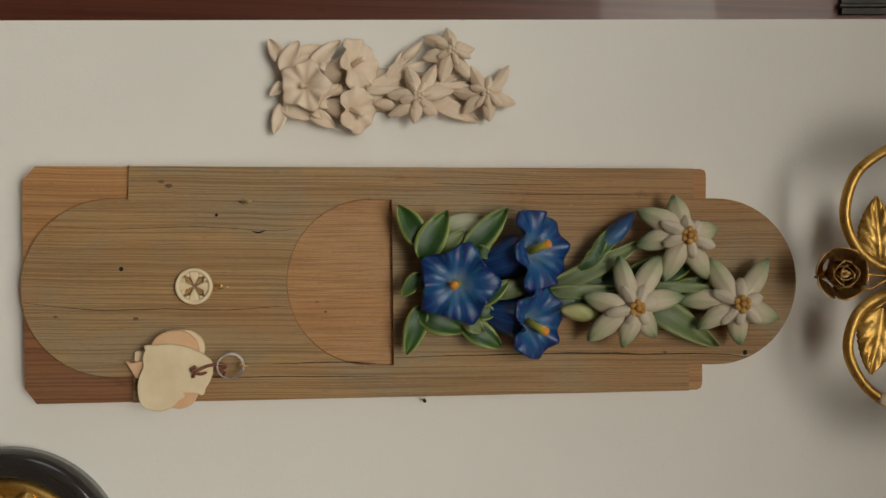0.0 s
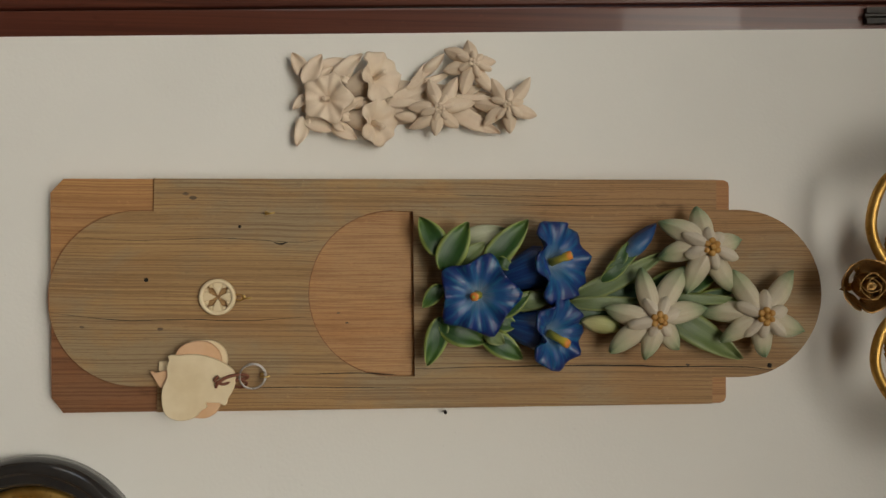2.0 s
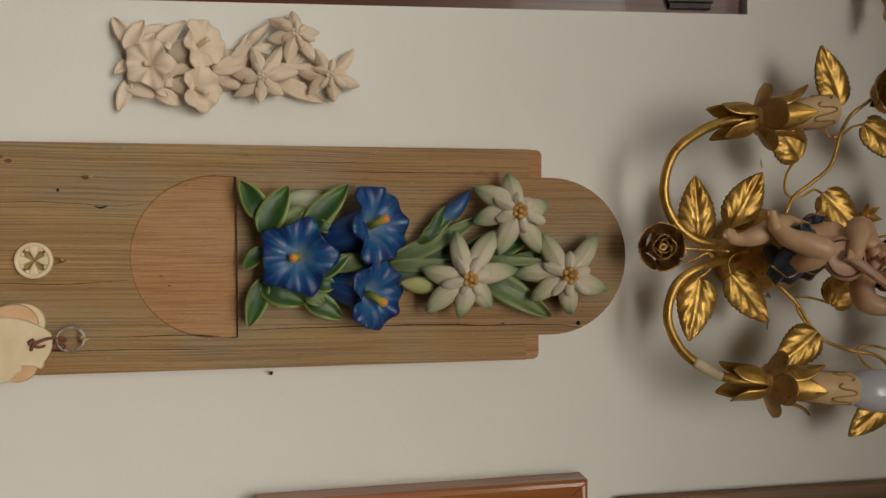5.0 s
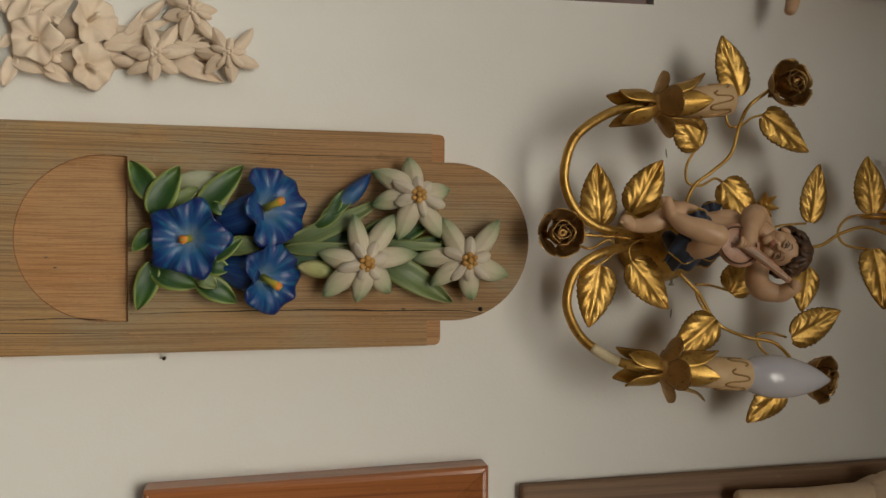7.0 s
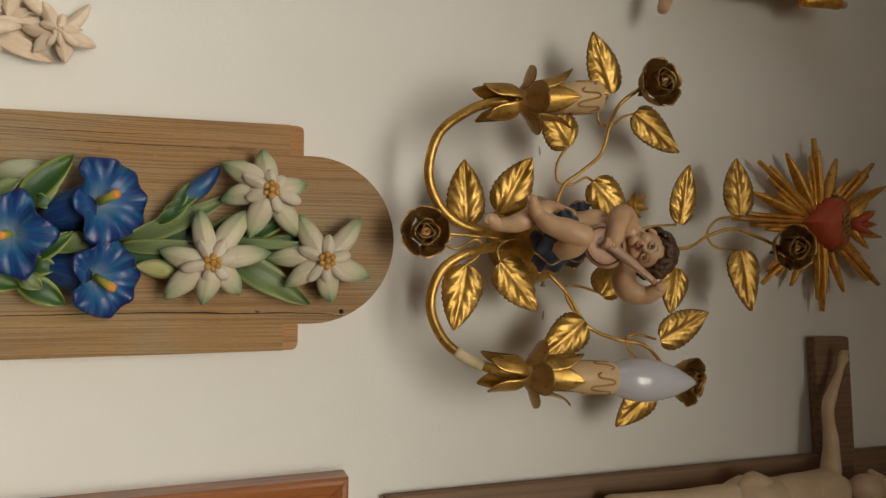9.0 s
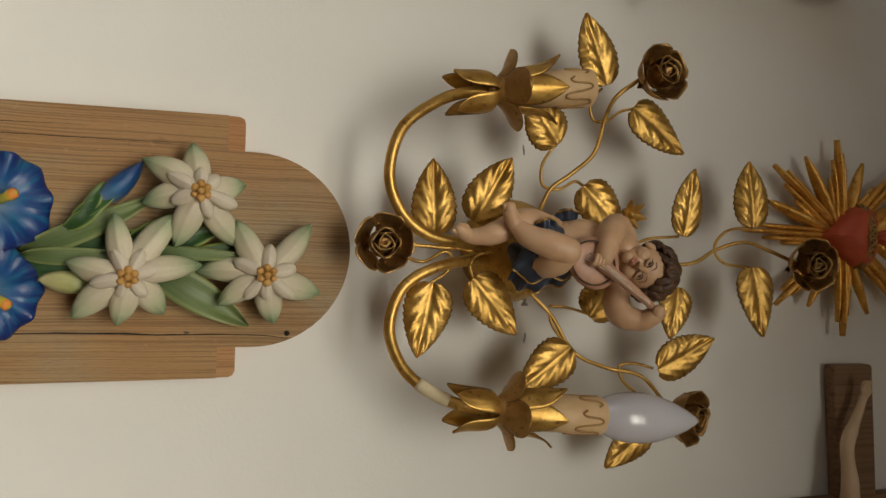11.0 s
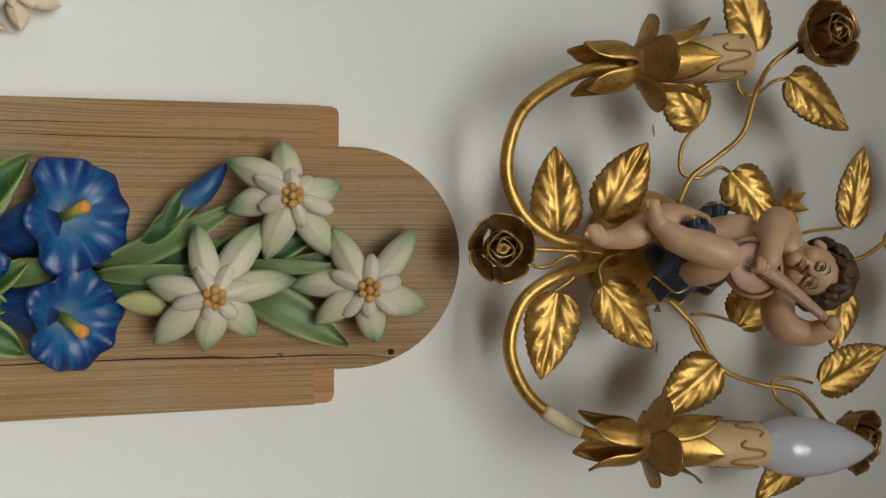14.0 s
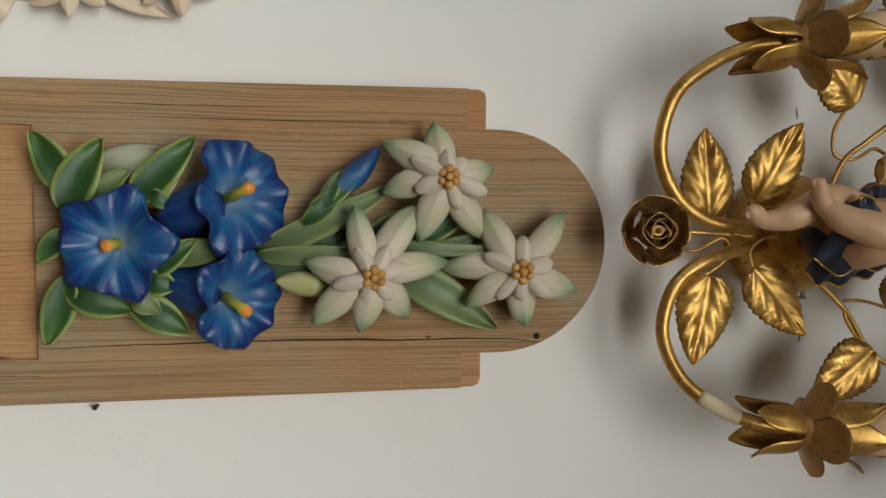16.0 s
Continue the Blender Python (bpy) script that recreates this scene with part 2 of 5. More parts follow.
SKIN = speckled("painted_skin", (0.55, 0.335, 0.190), (0.64, 0.415, 0.245), 45, 0.42, lift=0.12)
HAIR = speckled("painted_brown_hair", (0.042, 0.020, 0.009), (0.125, 0.062, 0.030), 120, 0.45, lift=0.6)
NAVY = speckled("dark_blue_drape", (0.015, 0.022, 0.040), (0.042, 0.058, 0.092), 60, 0.38, lift=0.25)
SCUFF = speckled("pencil_scuff", (0.22, 0.21, 0.19), (0.42, 0.41, 0.38), 400, 0.9)
STRING = speckled("pale_string", (0.6, 0.52, 0.42), (0.66, 0.58, 0.48), 60, 0.5)
LIP = speckled("painted_lips", (0.48, 0.21, 0.125), (0.54, 0.25, 0.15), 60, 0.42, lift=0.1)
EYEWHITE = speckled("painted_eye_white", (0.42, 0.31, 0.21), (0.48, 0.36, 0.26), 60, 0.35, lift=0.05)
LUTE = speckled("tan_lute_wood", (0.46, 0.245, 0.150), (0.54, 0.31, 0.20), 60, 0.45)
BULB, _nt, _b = mat("opal_bulb_glass", 0.07)
_b.inputs["Base Color"].default_value = (0.60, 0.59, 0.63, 1)
_b.inputs["Subsurface Weight"].default_value = 0.3
_b.inputs["Subsurface Radius"].default_value = (0.02, 0.02, 0.02)
_b.inputs["Coat Weight"].default_value = 0.3
BLUE = paint_uv("gentian_blue_paint", [(0.0, (0.24, 0.31, 0.40)), (0.18, (0.115, 0.195, 0.34)), (0.40, (0.014, 0.080, 0.24)), (0.70, (0.006, 0.036, 0.17)), (1.0, (0.004, 0.016, 0.115))], rough=0.40, alt=(0.012, 0.150, 0.265), streak=0.70)
TUBE = paint_uv("gentian_tube_paint", [(0.0, (0.008, 0.02, 0.09)), (1.0, (0.012, 0.05, 0.22))], rough=0.36, alt=(0.02, 0.11, 0.26), streak=0.6)
WHITE = paint_uv("edelweiss_white_paint", [(0.0, (0.46, 0.36, 0.27)), (0.25, (0.60, 0.54, 0.41)), (0.54, (0.57, 0.525, 0.375)), (0.74, (0.43, 0.45, 0.285)), (0.97, (0.13, 0.22, 0.105))], rough=0.50, alt=(0.53, 0.40, 0.25), streak=0.50)
CREAM = paint_uv("edelweiss_cream_paint", [(0.0, (0.44, 0.33, 0.23)), (0.3, (0.60, 0.53, 0.42)), (0.8, (0.62, 0.555, 0.44)), (1.0, (0.54, 0.50, 0.37))], rough=0.50, alt=(0.57, 0.44, 0.31), streak=0.35)
GREEN = paint_uv("leaf_green_paint", [(0.0, (0.030, 0.070, 0.016)), (0.5, (0.026, 0.080, 0.016)), (0.85, (0.070, 0.145, 0.030)), (1.0, (0.16, 0.235, 0.06))], edge=(0.33, 0.40, 0.095), rough=0.42, alt=(0.010, 0.044, 0.016), streak=0.75)
OLIVE = paint_uv("stem_olive_paint", [(0.0, (0.07, 0.095, 0.03)), (0.5, (0.135, 0.185, 0.060)), (1.0, (0.20, 0.24, 0.09))], edge=(0.27, 0.31, 0.11), rough=0.45, alt=(0.045, 0.095, 0.032), streak=0.6)
PALE = paint_uv("pale_bud_paint", [(0.0, (0.20, 0.24, 0.07)), (0.5, (0.42, 0.41, 0.17)), (1.0, (0.52, 0.48, 0.24))], rough=0.45, alt=(0.25, 0.28, 0.09), streak=0.5)
SAGE = paint_uv("pale_leaf_paint", [(0.0, (0.22, 0.23, 0.12)), (0.6, (0.35, 0.36, 0.24)), (1.0, (0.3, 0.32, 0.2))], rough=0.5, alt=(0.16, 0.2, 0.1), streak=0.4)
PISTIL = paint_uv("pistil_yellow_paint", [(0.0, (0.42, 0.42, 0.06)), (0.5, (0.66, 0.50, 0.05)), (0.68, (0.75, 0.28, 0.04)), (1.0, (0.70, 0.20, 0.04))], rough=0.45)
OCHRE = speckled("ochre_paint", (0.40, 0.20, 0.045), (0.55, 0.32, 0.09), 90, 0.5, lift=0.3)


# ---- building helpers ----
BASE = {}


def thing(name, loc, label, category, group="", kind=""):
    ob = new(name)
    ob.location, ob.empty_display_size = loc, 0.02
    BASE[ob.name] = Vector(loc)
    return tagged(ob, label, category, group, kind)


def part(name, bm, material, parent=None, label="", smooth=True, bevel=0.0):
    """Links a bmesh, built in world metres, as one mesh object under a thing or a part."""
    base = BASE[parent.name] if parent else Vector((0, 0, 0))
    bmesh.ops.translate(bm, verts=bm.verts, vec=-base)
    bmesh.ops.recalc_face_normals(bm, faces=bm.faces)
    me = bpy.data.meshes.new(name)
    for f in bm.faces:
        f.smooth = smooth
    bm.to_mesh(me)
    bm.free()
    for m in material if isinstance(material, (list, tuple)) else [material]:
        me.materials.append(m)
    ob = new(name, me)
    if parent:
        ob.parent = parent
    BASE[ob.name] = base
    if bevel:
        bv = ob.modifiers.new("bevel", "BEVEL")
        bv.width, bv.segments, bv.limit_method = bevel, 2, "ANGLE"
    if label:
        ob["label"] = label
    return ob


def on_wall(x, z, y, ang, pitch=0.0, roll=0.0):
    """A frame whose X runs along the wall at ang degrees (0: to the right, 90: up), tipped out by pitch, and whose Z faces out."""
    a, p = radians(ang), radians(pitch)
    d, n = Vector((math.cos(a), 0, math.sin(a))), Vector((0, -1, 0))
    d2 = d * math.cos(p) + n * math.sin(p)
    n2 = n * math.cos(p) - d * math.sin(p)
    s = n2.cross(d2)
    m = Matrix(((d2.x, s.x, n2.x, x), (d2.y, s.y, n2.y, y), (d2.z, s.z, n2.z, z), (0, 0, 0, 1)))
    return m @ Matrix.Rotation(radians(roll), 4, "X")


def aim(a, b):
    """Angle along the wall and distance from point a to point b, both (x, z)."""
    return math.degrees(math.atan2(b[1] - a[1], b[0] - a[0])), math.hypot(b[0] - a[0], b[1] - a[1])


def box(bm, x0, x1, y0, y1, z0, z1, mi=0):
    r = bmesh.ops.create_cube(bm, size=1)
    bmesh.ops.scale(bm, verts=r["verts"], vec=(x1 - x0, y1 - y0, z1 - z0))
    bmesh.ops.translate(bm, verts=r["verts"], vec=((x0 + x1) / 2, (y0 + y1) / 2, (z0 + z1) / 2))
    for f in {f for v in r["verts"] for f in v.link_faces}:
        f.material_index = mi
    return r["verts"]


def ball(bm, c, r, mi=0, seg=14, rings=9, m=None):
    r = (r, r, r) if isinstance(r, (int, float)) else r
    e = bmesh.ops.create_uvsphere(bm, u_segments=seg, v_segments=rings, radius=1)
    M = Matrix.Translation(c) @ (m or Matrix()) @ Matrix.Diagonal((*r, 1))
    bmesh.ops.transform(bm, verts=e["verts"], matrix=M)
    for f in {f for v in e["verts"] for f in v.link_faces}:
        f.material_index = mi


def smooth_line(pts, n=8):
    """Catmull-Rom through the points."""
    p = [Vector(q) for q in pts]
    p = [2 * p[0] - p[1]] + p + [2 * p[-1] - p[-2]]
    out = []
    for i in range(1, len(p) - 2):
        for k in range(n):
            t = k / n
            a, b, c, d = p[i - 1:i + 3]
            out.append(0.5 * (2 * b + (c - a) * t + (2 * a - 5 * b + 4 * c - d) * t * t + (3 * b - a - 3 * c + d) * t ** 3))
    return out + [p[-2]]


def tube(bm, pts, r, seg=8, n=8, mi=0, straight=False):
    """A round rod along points; r: one radius or one for each end."""
    line = [Vector(q) for q in pts] if straight else smooth_line(pts, n)
    r0, r1 = r if isinstance(r, tuple) else (r, r)
    rings, up = [], Vector((0.31, 0.9, 0.17))
    for i, c in enumerate(line):
        d = (line[min(i + 1, len(line) - 1)] - line[max(i - 1, 0)]).normalized()
        s = d.cross(up).normalized()
        u = s.cross(d).normalized()
        up = u
        rr = r0 + (r1 - r0) * i / (len(line) - 1)
        rings.append([bm.verts.new(c + (s * math.cos(k * 2 * math.pi / seg) + u * math.sin(k * 2 * math.pi / seg)) * rr) for k in range(seg)])
    for a, b in zip(rings, rings[1:]):
        for k in range(seg):
            bm.faces.new((a[k], a[(k + 1) % seg], b[(k + 1) % seg], b[k])).material_index = mi
    bm.faces.new(rings[0][::-1]).material_index = mi
    bm.faces.new(rings[-1]).material_index = mi


def lathe(bm, profile, m, seg=20, lobes=0, lobe_amp=0.0, mi=0, twist=0.0):
    """A turned body about the frame's X: profile of (along, radius)."""
    uv = bm.loops.layers.uv.verify()
    rings = []
    for i, (a, r) in enumerate(profile):
        w = i / (len(profile) - 1)
        rings.append([bm.verts.new(m @ Vector((a, r * (1 + lobe_amp * w * math.cos(lobes * k * 2 * math.pi / seg + twist)) * math.cos(k * 2 * math.pi / seg), r * (1 + lobe_amp * w * math.cos(lobes * k * 2 * math.pi / seg + twist)) * math.sin(k * 2 * math.pi / seg)))) for k in range(seg)])
    for i, (a, b) in enumerate(zip(rings, rings[1:])):
        for k in range(seg):
            f = bm.faces.new((a[k], a[(k + 1) % seg], b[(k + 1) % seg], b[k]))
            f.material_index = mi
            for lp, (u, v) in zip(f.loops, ((i, k), (i, k + 1), (i + 1, k + 1), (i + 1, k))):
                lp[uv].uv = (u / (len(rings) - 1), v / seg)
    for end in (rings[0], rings[-1]):
        if (end[0].co - end[seg // 2].co).length > 1e-5:
            bm.faces.new(end).material_index = mi


def blade(bm, m, length, width, thick=0.004, cup=0.0, bend=0.0, veins=0.0, saw=0.0, fat=0.42, tip=0.9, nu=12, nv=6, crease=0.0, dome=1.0, wave=0.0, mi=0, wrap=0.0, teeth=9, sweep=0.0, groove=0.0):
    """A closed petal or leaf: along X, across Y, face to +Z. cup lifts the edges, bend curls the tip, veins presses ribs into it."""
    uv = bm.loops.layers.uv.verify()
    peak = (fat / (fat + tip)) ** fat * (tip / (fat + tip)) ** tip
    top, bot = [], []
    for i in range(nu + 1):
        u = i / nu
        uu = min(max(u, 0.012), 0.988)
        w = 0.5 * width * uu ** fat * (1 - uu) ** tip / peak
        if saw:
            w *= 1 + saw * (1 - 2 * ((u * teeth) % 1.0)) * min(1, 6 * u)
        rt, rb = [], []
        for j in range(nv + 1):
            v = 2 * j / nv - 1
            h = cup * width * v * v + bend * length * u * u + crease * width * abs(v) + wave * width * math.sin(5 * u + 1.5 * v)
            h += veins * (abs(math.sin(14.5 * (u - 0.42 * abs(v)))) ** 0.7 * 1.5 * min(1, 2.2 * abs(v)) * min(1, 3 * (1 - abs(v))) - 0.9 * math.exp(-(v * 6) ** 2))
            d = thick * (1 - v * v * dome) ** 0.5 * (0.35 + 0.65 * min(1, 4 * u * (1 - u) + 0.15))
            h += groove * width * math.cos(3 * math.pi * v) * min(1, 4 * u * (1 - u)) * (1 - v * v)
            yy = v * w + sweep * length * (u * u - 0.6 * u)
            if wrap:
                h -= wrap * (1 - math.cos(yy / wrap))
                yy = wrap * math.sin(yy / wrap)
            rt.append(bm.verts.new(m @ Vector((u * length, yy, h + d))))
            rb.append(bm.verts.new(m @ Vector((u * length, yy * 0.985, h - 0.25 * thick))))
        top.append(rt)
        bot.append(rb)

    def quad(vs, c):
        f = bm.faces.new(vs)
        f.material_index = mi
        for lp, (i, j) in zip(f.loops, c):
            lp[uv].uv = (i / nu, j / nv)

    for i in range(nu):
        for j in range(nv):
            c = ((i, j), (i + 1, j), (i + 1, j + 1), (i, j + 1))
            quad([top[a][b] for a, b in c], c)
            quad([bot[a][b] for a, b in c[::-1]], c[::-1])
        for j in (0, nv):
            c = ((i, j), (i + 1, j))
            quad([top[i][j], bot[i][j], bot[i + 1][j], top[i + 1][j]], (c[0], c[0], c[1], c[1]))
    for i in (0, nu):
        for j in range(nv):
            quad([top[i][j], top[i][j + 1], bot[i][j + 1], bot[i][j]], ((i, j), (i, j + 1), (i, j + 1), (i, j)))


def petal_frame(m, along, off, a, q, back=False):
    """A frame for a petal round the axis X of m: it starts at along, off from the axis, at angle a, and leans out by q degrees."""
    er = Vector((0, math.cos(radians(a)), math.sin(radians(a))))
    s = -1 if back else 1
    c, n = math.cos(radians(q)), math.sin(radians(q))
    X = Vector((s * c, 0, 0)) + er * n
    Z = Vector((-s * n, 0, 0)) + er * c
    Y = Z.cross(X)
    o = Vector((along, 0, 0)) + er * off
    return m @ Matrix(((X.x, Y.x, Z.x, o.x), (X.y, Y.y, Z.y, o.y), (X.z, Y.z, Z.z, o.z), (0, 0, 0, 1)))


# ---- the room ----
FACE = 0.028  # front of the wall behind the board


def structure(name, bm, material, label="", category=""):
    return tagged(part(name, bm, material, smooth=False), label, category, kind="structure")


def slant(bm, z0=0.954, k=-0.0288):
    for v in bm.verts:
        v.co.x += k * (v.co.z - z0)


bm = bmesh.new()
box(bm, -0.232, 2.2, FACE, FACE + 0.2, 0, 1.955)
slanted = [v for v in bm.verts if v.co.x < 0]
for v in slanted:
    v.co.x += -0.0288 * (v.co.z - 0.954)
box(bm, -2.2, 2.2, FACE, FACE + 0.2, 1.955, 3.1)
box(bm, -2.2, -1.14, FACE, FACE + 0.2, 0, 1.955)
structure("wall_north", bm, WALL, "white painted plaster wall hung with carvings", "wall")
# unseen walls that close the room; their warm colour tints the bounced light
bm = bmesh.new()
box(bm, -2.4, -2.2, -3.4, FACE + 0.2, 0, 0.75)
box(bm, -2.4, -2.2, -3.4, FACE + 0.2, 2.0, 3.1)
box(bm, -2.4, -2.2, -3.4, -1.9, 0.75, 2.0)
box(bm, -2.4, -2.2, -0.8, FACE + 0.2, 0.75, 2.0)
structure("wall_west", bm, BOUNCE_WALL, "unseen plaster wall with a window opening, tinted warm for bounce light", "wall")
bm = bmesh.new()
box(bm, 2.2, 2.4, -3.4, FACE + 0.2, 0, 3.1)
structure("wall_east", bm, BOUNCE_WALL, "unseen plaster wall, tinted warm for bounce light", "wall")
bm = bmesh.new()
box(bm, -2.4, 2.4, -3.6, -3.4, 0, 3.1)
structure("wall_south", bm, BOUNCE_WALL, "unseen plaster wall, tinted warm for bounce light", "wall")
bm = bmesh.new()
box(bm, -2.4, 2.4, -3.6, FACE + 0.2, 3.1, 3.25)
structure("ceiling", bm, CEIL, "unseen ceiling, tinted warm for bounce light", "ceiling")
bm = bmesh.new()
box(bm, -2.4, 2.4, -3.6, FACE + 0.2, -0.1, 0)
structure("floor", bm, FLOOR, "brown wooden floor", "floor")

# mahogany door in its frame, beside the wall
door = thing("door_1", (-0.6, FACE + 0.02, 0), "closed dark red mahogany door in its wooden frame", "door", kind="structure")
bm = bmesh.new()
box(bm, -0.262, -0.228, FACE + 0.006, FACE + 0.10, 0, 1.95)
slant(bm)
part("door_frame", bm, RED, door, "dark mahogany frame", False, 0.003)
bm = bmesh.new()
box(bm, -1.10, -0.266, FACE + 0.012, FACE + 0.05, 0, 1.945)
slant(bm)
leafdoor = part("door_leaf", bm, RED, door, "", False, 0.004)
bm = bmesh.new()
box(bm, -0.256, -0.238, FACE + 0.0, FACE + 0.012, 1.855, 1.908)
tube(bm, [(-0.247, FACE + 0.001, 1.852), (-0.247, FACE + 0.001, 1.910)], 0.003, straight=True)
slant(bm)
part("hinge", bm, IRON, door, "blackened iron hinge", False)
bm = bmesh.new()
box(bm, -1.138, -1.10, FACE + 0.006, FACE + 0.10, 0, 1.95)
part("door_frame", bm, RED, door, "dark mahogany frame", False, 0.003)

# ---- the carved board ----
board = thing("carved_key_board", (0.035, FACE, 1.0), "tall weathered wooden board with painted carved alpine flowers", "wall board")
LEFT, RIGHT = (-0.0815, -0.0865), (0.1575, 0.1485)
HEAD, MOON, FOOT = (0.033, 1.700, 0.088), (0.0345, 1.335, 0.0855), (0.041, 1.077, 0.089)


def side_x(which, z):
    return which[0] + (which[1] - which[0]) * (z - 1.0) / 0.69


def arc(c, a0, a1, n):
    return [(c[0] + c[2] * math.cos(radians(a0 + (a1 - a0) * i / n)), c[1] + c[2] * math.sin(radians(a0 + (a1 - a0) * i / n))) for i in range(n + 1)]


def in_loop(p, loop):
    odd = False
    for (x0, z0), (x1, z1) in zip(loop, loop[1:] + loop[:1]):
        if (z0 > p[1]) != (z1 > p[1]) and p[0] < x0 + (x1 - x0) * (p[1] - z0) / (z1 - z0):
            odd = not odd
    return odd


head = arc(HEAD, 0, 180, 28)
top_l, top_r = (side_x(LEFT, 1.69), 1.690), (side_x(RIGHT, 1.687), 1.687)
bl = [(side_x(LEFT, 1.0) + 0.001, 1.0), (-0.066, 0.987), (0.142, 0.991), (side_x(RIGHT, 1.003), 1.003)]
outline = [(HEAD[0] + HEAD[2], 1.687)] + head + [(HEAD[0] - HEAD[2], 1.690), (top_l[0] + 0.006, 1.690), (top_l[0] + 0.0018, 1.6885), (top_l[0], 1.684), bl[0], bl[1], bl[2], bl[3], (top_r[0], 1.681), (top_r[0] - 0.0018, 1.6852), (top_r[0] - 0.006, 1.687)]
moon = arc(MOON, 180, 360, 30) + [(MOON[0] + MOON[2], 1.359), (MOON[0] - MOON[2] + 0.001, 1.356)]
foot_l = arc((FOOT[0], FOOT[1], FOOT[2]), 180, 262, 16)
foot_l = [(FOOT[0] - FOOT[2], 1.092)] + foot_l + [(0.028, 0.975), (-0.11, 0.975), (-0.11, 1.092)]
foot_r = [(0.19, 1.098), (0.19, 0.975), (0.054, 0.975)] + arc(FOOT, 278, 360, 16) + [(FOOT[0] + FOOT[2], 1.098)]
nub_l = [(-0.11, 1.70), (-0.11, 1.675), (HEAD[0] - HEAD[2], 1.675), (HEAD[0] - HEAD[2], 1.70)]
nub_r = [(0.17, 1.671), (0.17, 1.70), (HEAD[0] + HEAD[2], 1.70), (HEAD[0] + HEAD[2], 1.671)]


def moon_cut(x, z):
    return 0.0008 + 0.0055 * (z - 1.2495) / 0.1095


CUTS = [(moon, moon_cut), (foot_l, lambda x, z: 0.0040), (foot_r, lambda x, z: 0.0040), (nub_l, lambda x, z: 0.004), (nub_r, lambda x, z: 0.004)]


def board_panel():
    from mathutils.geometry import delaunay_2d_cdt
    pts, edges = [], []

    def loop(pl):
        s = len(pts)
        pts.extend(Vector(p) for p in pl)
        edges.extend((s + i, s + (i + 1) % len(pl)) for i in range(len(pl)))

    loop(outline)
    for pl, _ in CUTS:
        loop(pl)
    for i in range(1, 9):
        for j in range(1, 6):
            p = (MOON[0] - 0.0855 + 0.171 * i / 9, 1.25 + 0.107 * j / 6)
            if in_loop(p, moon) and (p[1] > MOON[1] or math.hypot(p[0] - MOON[0], p[1] - MOON[1]) < 0.082):
                pts.append(Vector(p))
    vs, _, fs, *_ = delaunay_2d_cdt(pts, edges, [], 0, 1e-5)
    bm = bmesh.new()
    made, sides = {}, {}

    def vert(i, k):
        if (i, k) not in made:
            x, z = vs[i]
            y = 0.0 if k == 0 else FACE if k == -1 else CUTS[k - 1][1](x, z)
            made[i, k] = bm.verts.new((x, y, z))
        return made[i, k]

    for f in fs:
        c = sum((vs[i] for i in f), Vector((0, 0))) / 3
        if not in_loop(c, outline):
            continue
        k = next((n + 1 for n, (pl, _) in enumerate(CUTS) if in_loop(c, pl)), 0)
        bm.faces.new([vert(i, k) for i in f]).material_index = 2 if k == 3 else 1 if k else 0
        bm.faces.new([vert(i, -1) for i in f[::-1]])
        for a, b in zip(f, f[1:] + f[:1]):
            sides.setdefault(frozenset((a, b)), []).append((a, b, k))
    for e in sides.values():
        if len(e) == 1:
            a, b, k = e[0]
            bm.faces.new((vert(b, k), vert(a, k), vert(a, -1), vert(b, -1))).material_index = 1
        elif e[0][2] != e[1][2]:
            (a, b, k), (_, _, q) = e
            bm.faces.new((vert(b, k), vert(a, k), vert(a, q), vert(b, q))).material_index = 1
    return bm


panel = part("panel", board_panel(), [OLD, FRESH, STAINED], board, "grey-brown weathered plank with fresh-cut recesses", False, 0.0024)
panel.modifiers["bevel"].material = 1
for name, pts, r in (("nail_hole", [(0.022, 0.0006, 1.0855), (0.022, -0.0004, 1.0855)], 0.0022), ("nail_hole", [(-0.033, 0.0006, 1.179), (-0.033, -0.0004, 1.179)], 0.0016), ("nail_hole", [(0.1085, 0.0006, 1.732), (0.1085, -0.0004, 1.732)], 0.0026)):
    bm = bmesh.new()
    tube(bm, pts, r, 10, straight=True)
    part(name, bm, HOLE, board)


def crack(pts, w):
    """A drying crack: a dark sliver let into the face."""
    bm = bmesh.new()
    line = smooth_line([(x, 0, z) for x, z in pts], 6)
    rows = []
    for i, p in enumerate(line):
        k = w * (0.25 + math.sin(math.pi * i / (len(line) - 1)) * (0.7 + 0.5 * noise.noise(p * 90)))
        j = 0.0006 * noise.noise(p * 60)
        rows.append([bm.verts.new((p.x + s * k + j, y, p.z)) for s, y in ((-1, -0.0004), (1, -0.0004), (1, 0.001), (-1, 0.001))])
    for a, b in zip(rows, rows[1:]):
        for k in range(4):
            bm.faces.new((a[k], a[(k + 1) % 4], b[(k + 1) % 4], b[k]))
    bm.faces.new(rows[0])
    bm.faces.new(rows[-1][::-1])
    part("crack", bm, HOLE, board, smooth=False)


crack([(0.056, 0.990), (0.063, 1.060), (0.062, 1.130), (0.063, 1.190), (0.059, 1.248)], 0.00042)
crack([(0.112, 1.36), (0.110, 1.45), (0.1085, 1.54), (0.1095, 1.62), (0.110, 1.70), (0.113, 1.735)], 0.0007)
crack([(-0.020, 1.015), (-0.018, 1.08), (-0.021, 1.16), (-0.0175, 1.235), (-0.020, 1.262)], 0.00028)
crack([(0.118, 1.235), (0.1165, 1.30), (0.1185, 1.34)], 0.0005)
crack([(-0.058, 1.42), (-0.0575, 1.52), (-0.059, 1.64)], 0.00035)
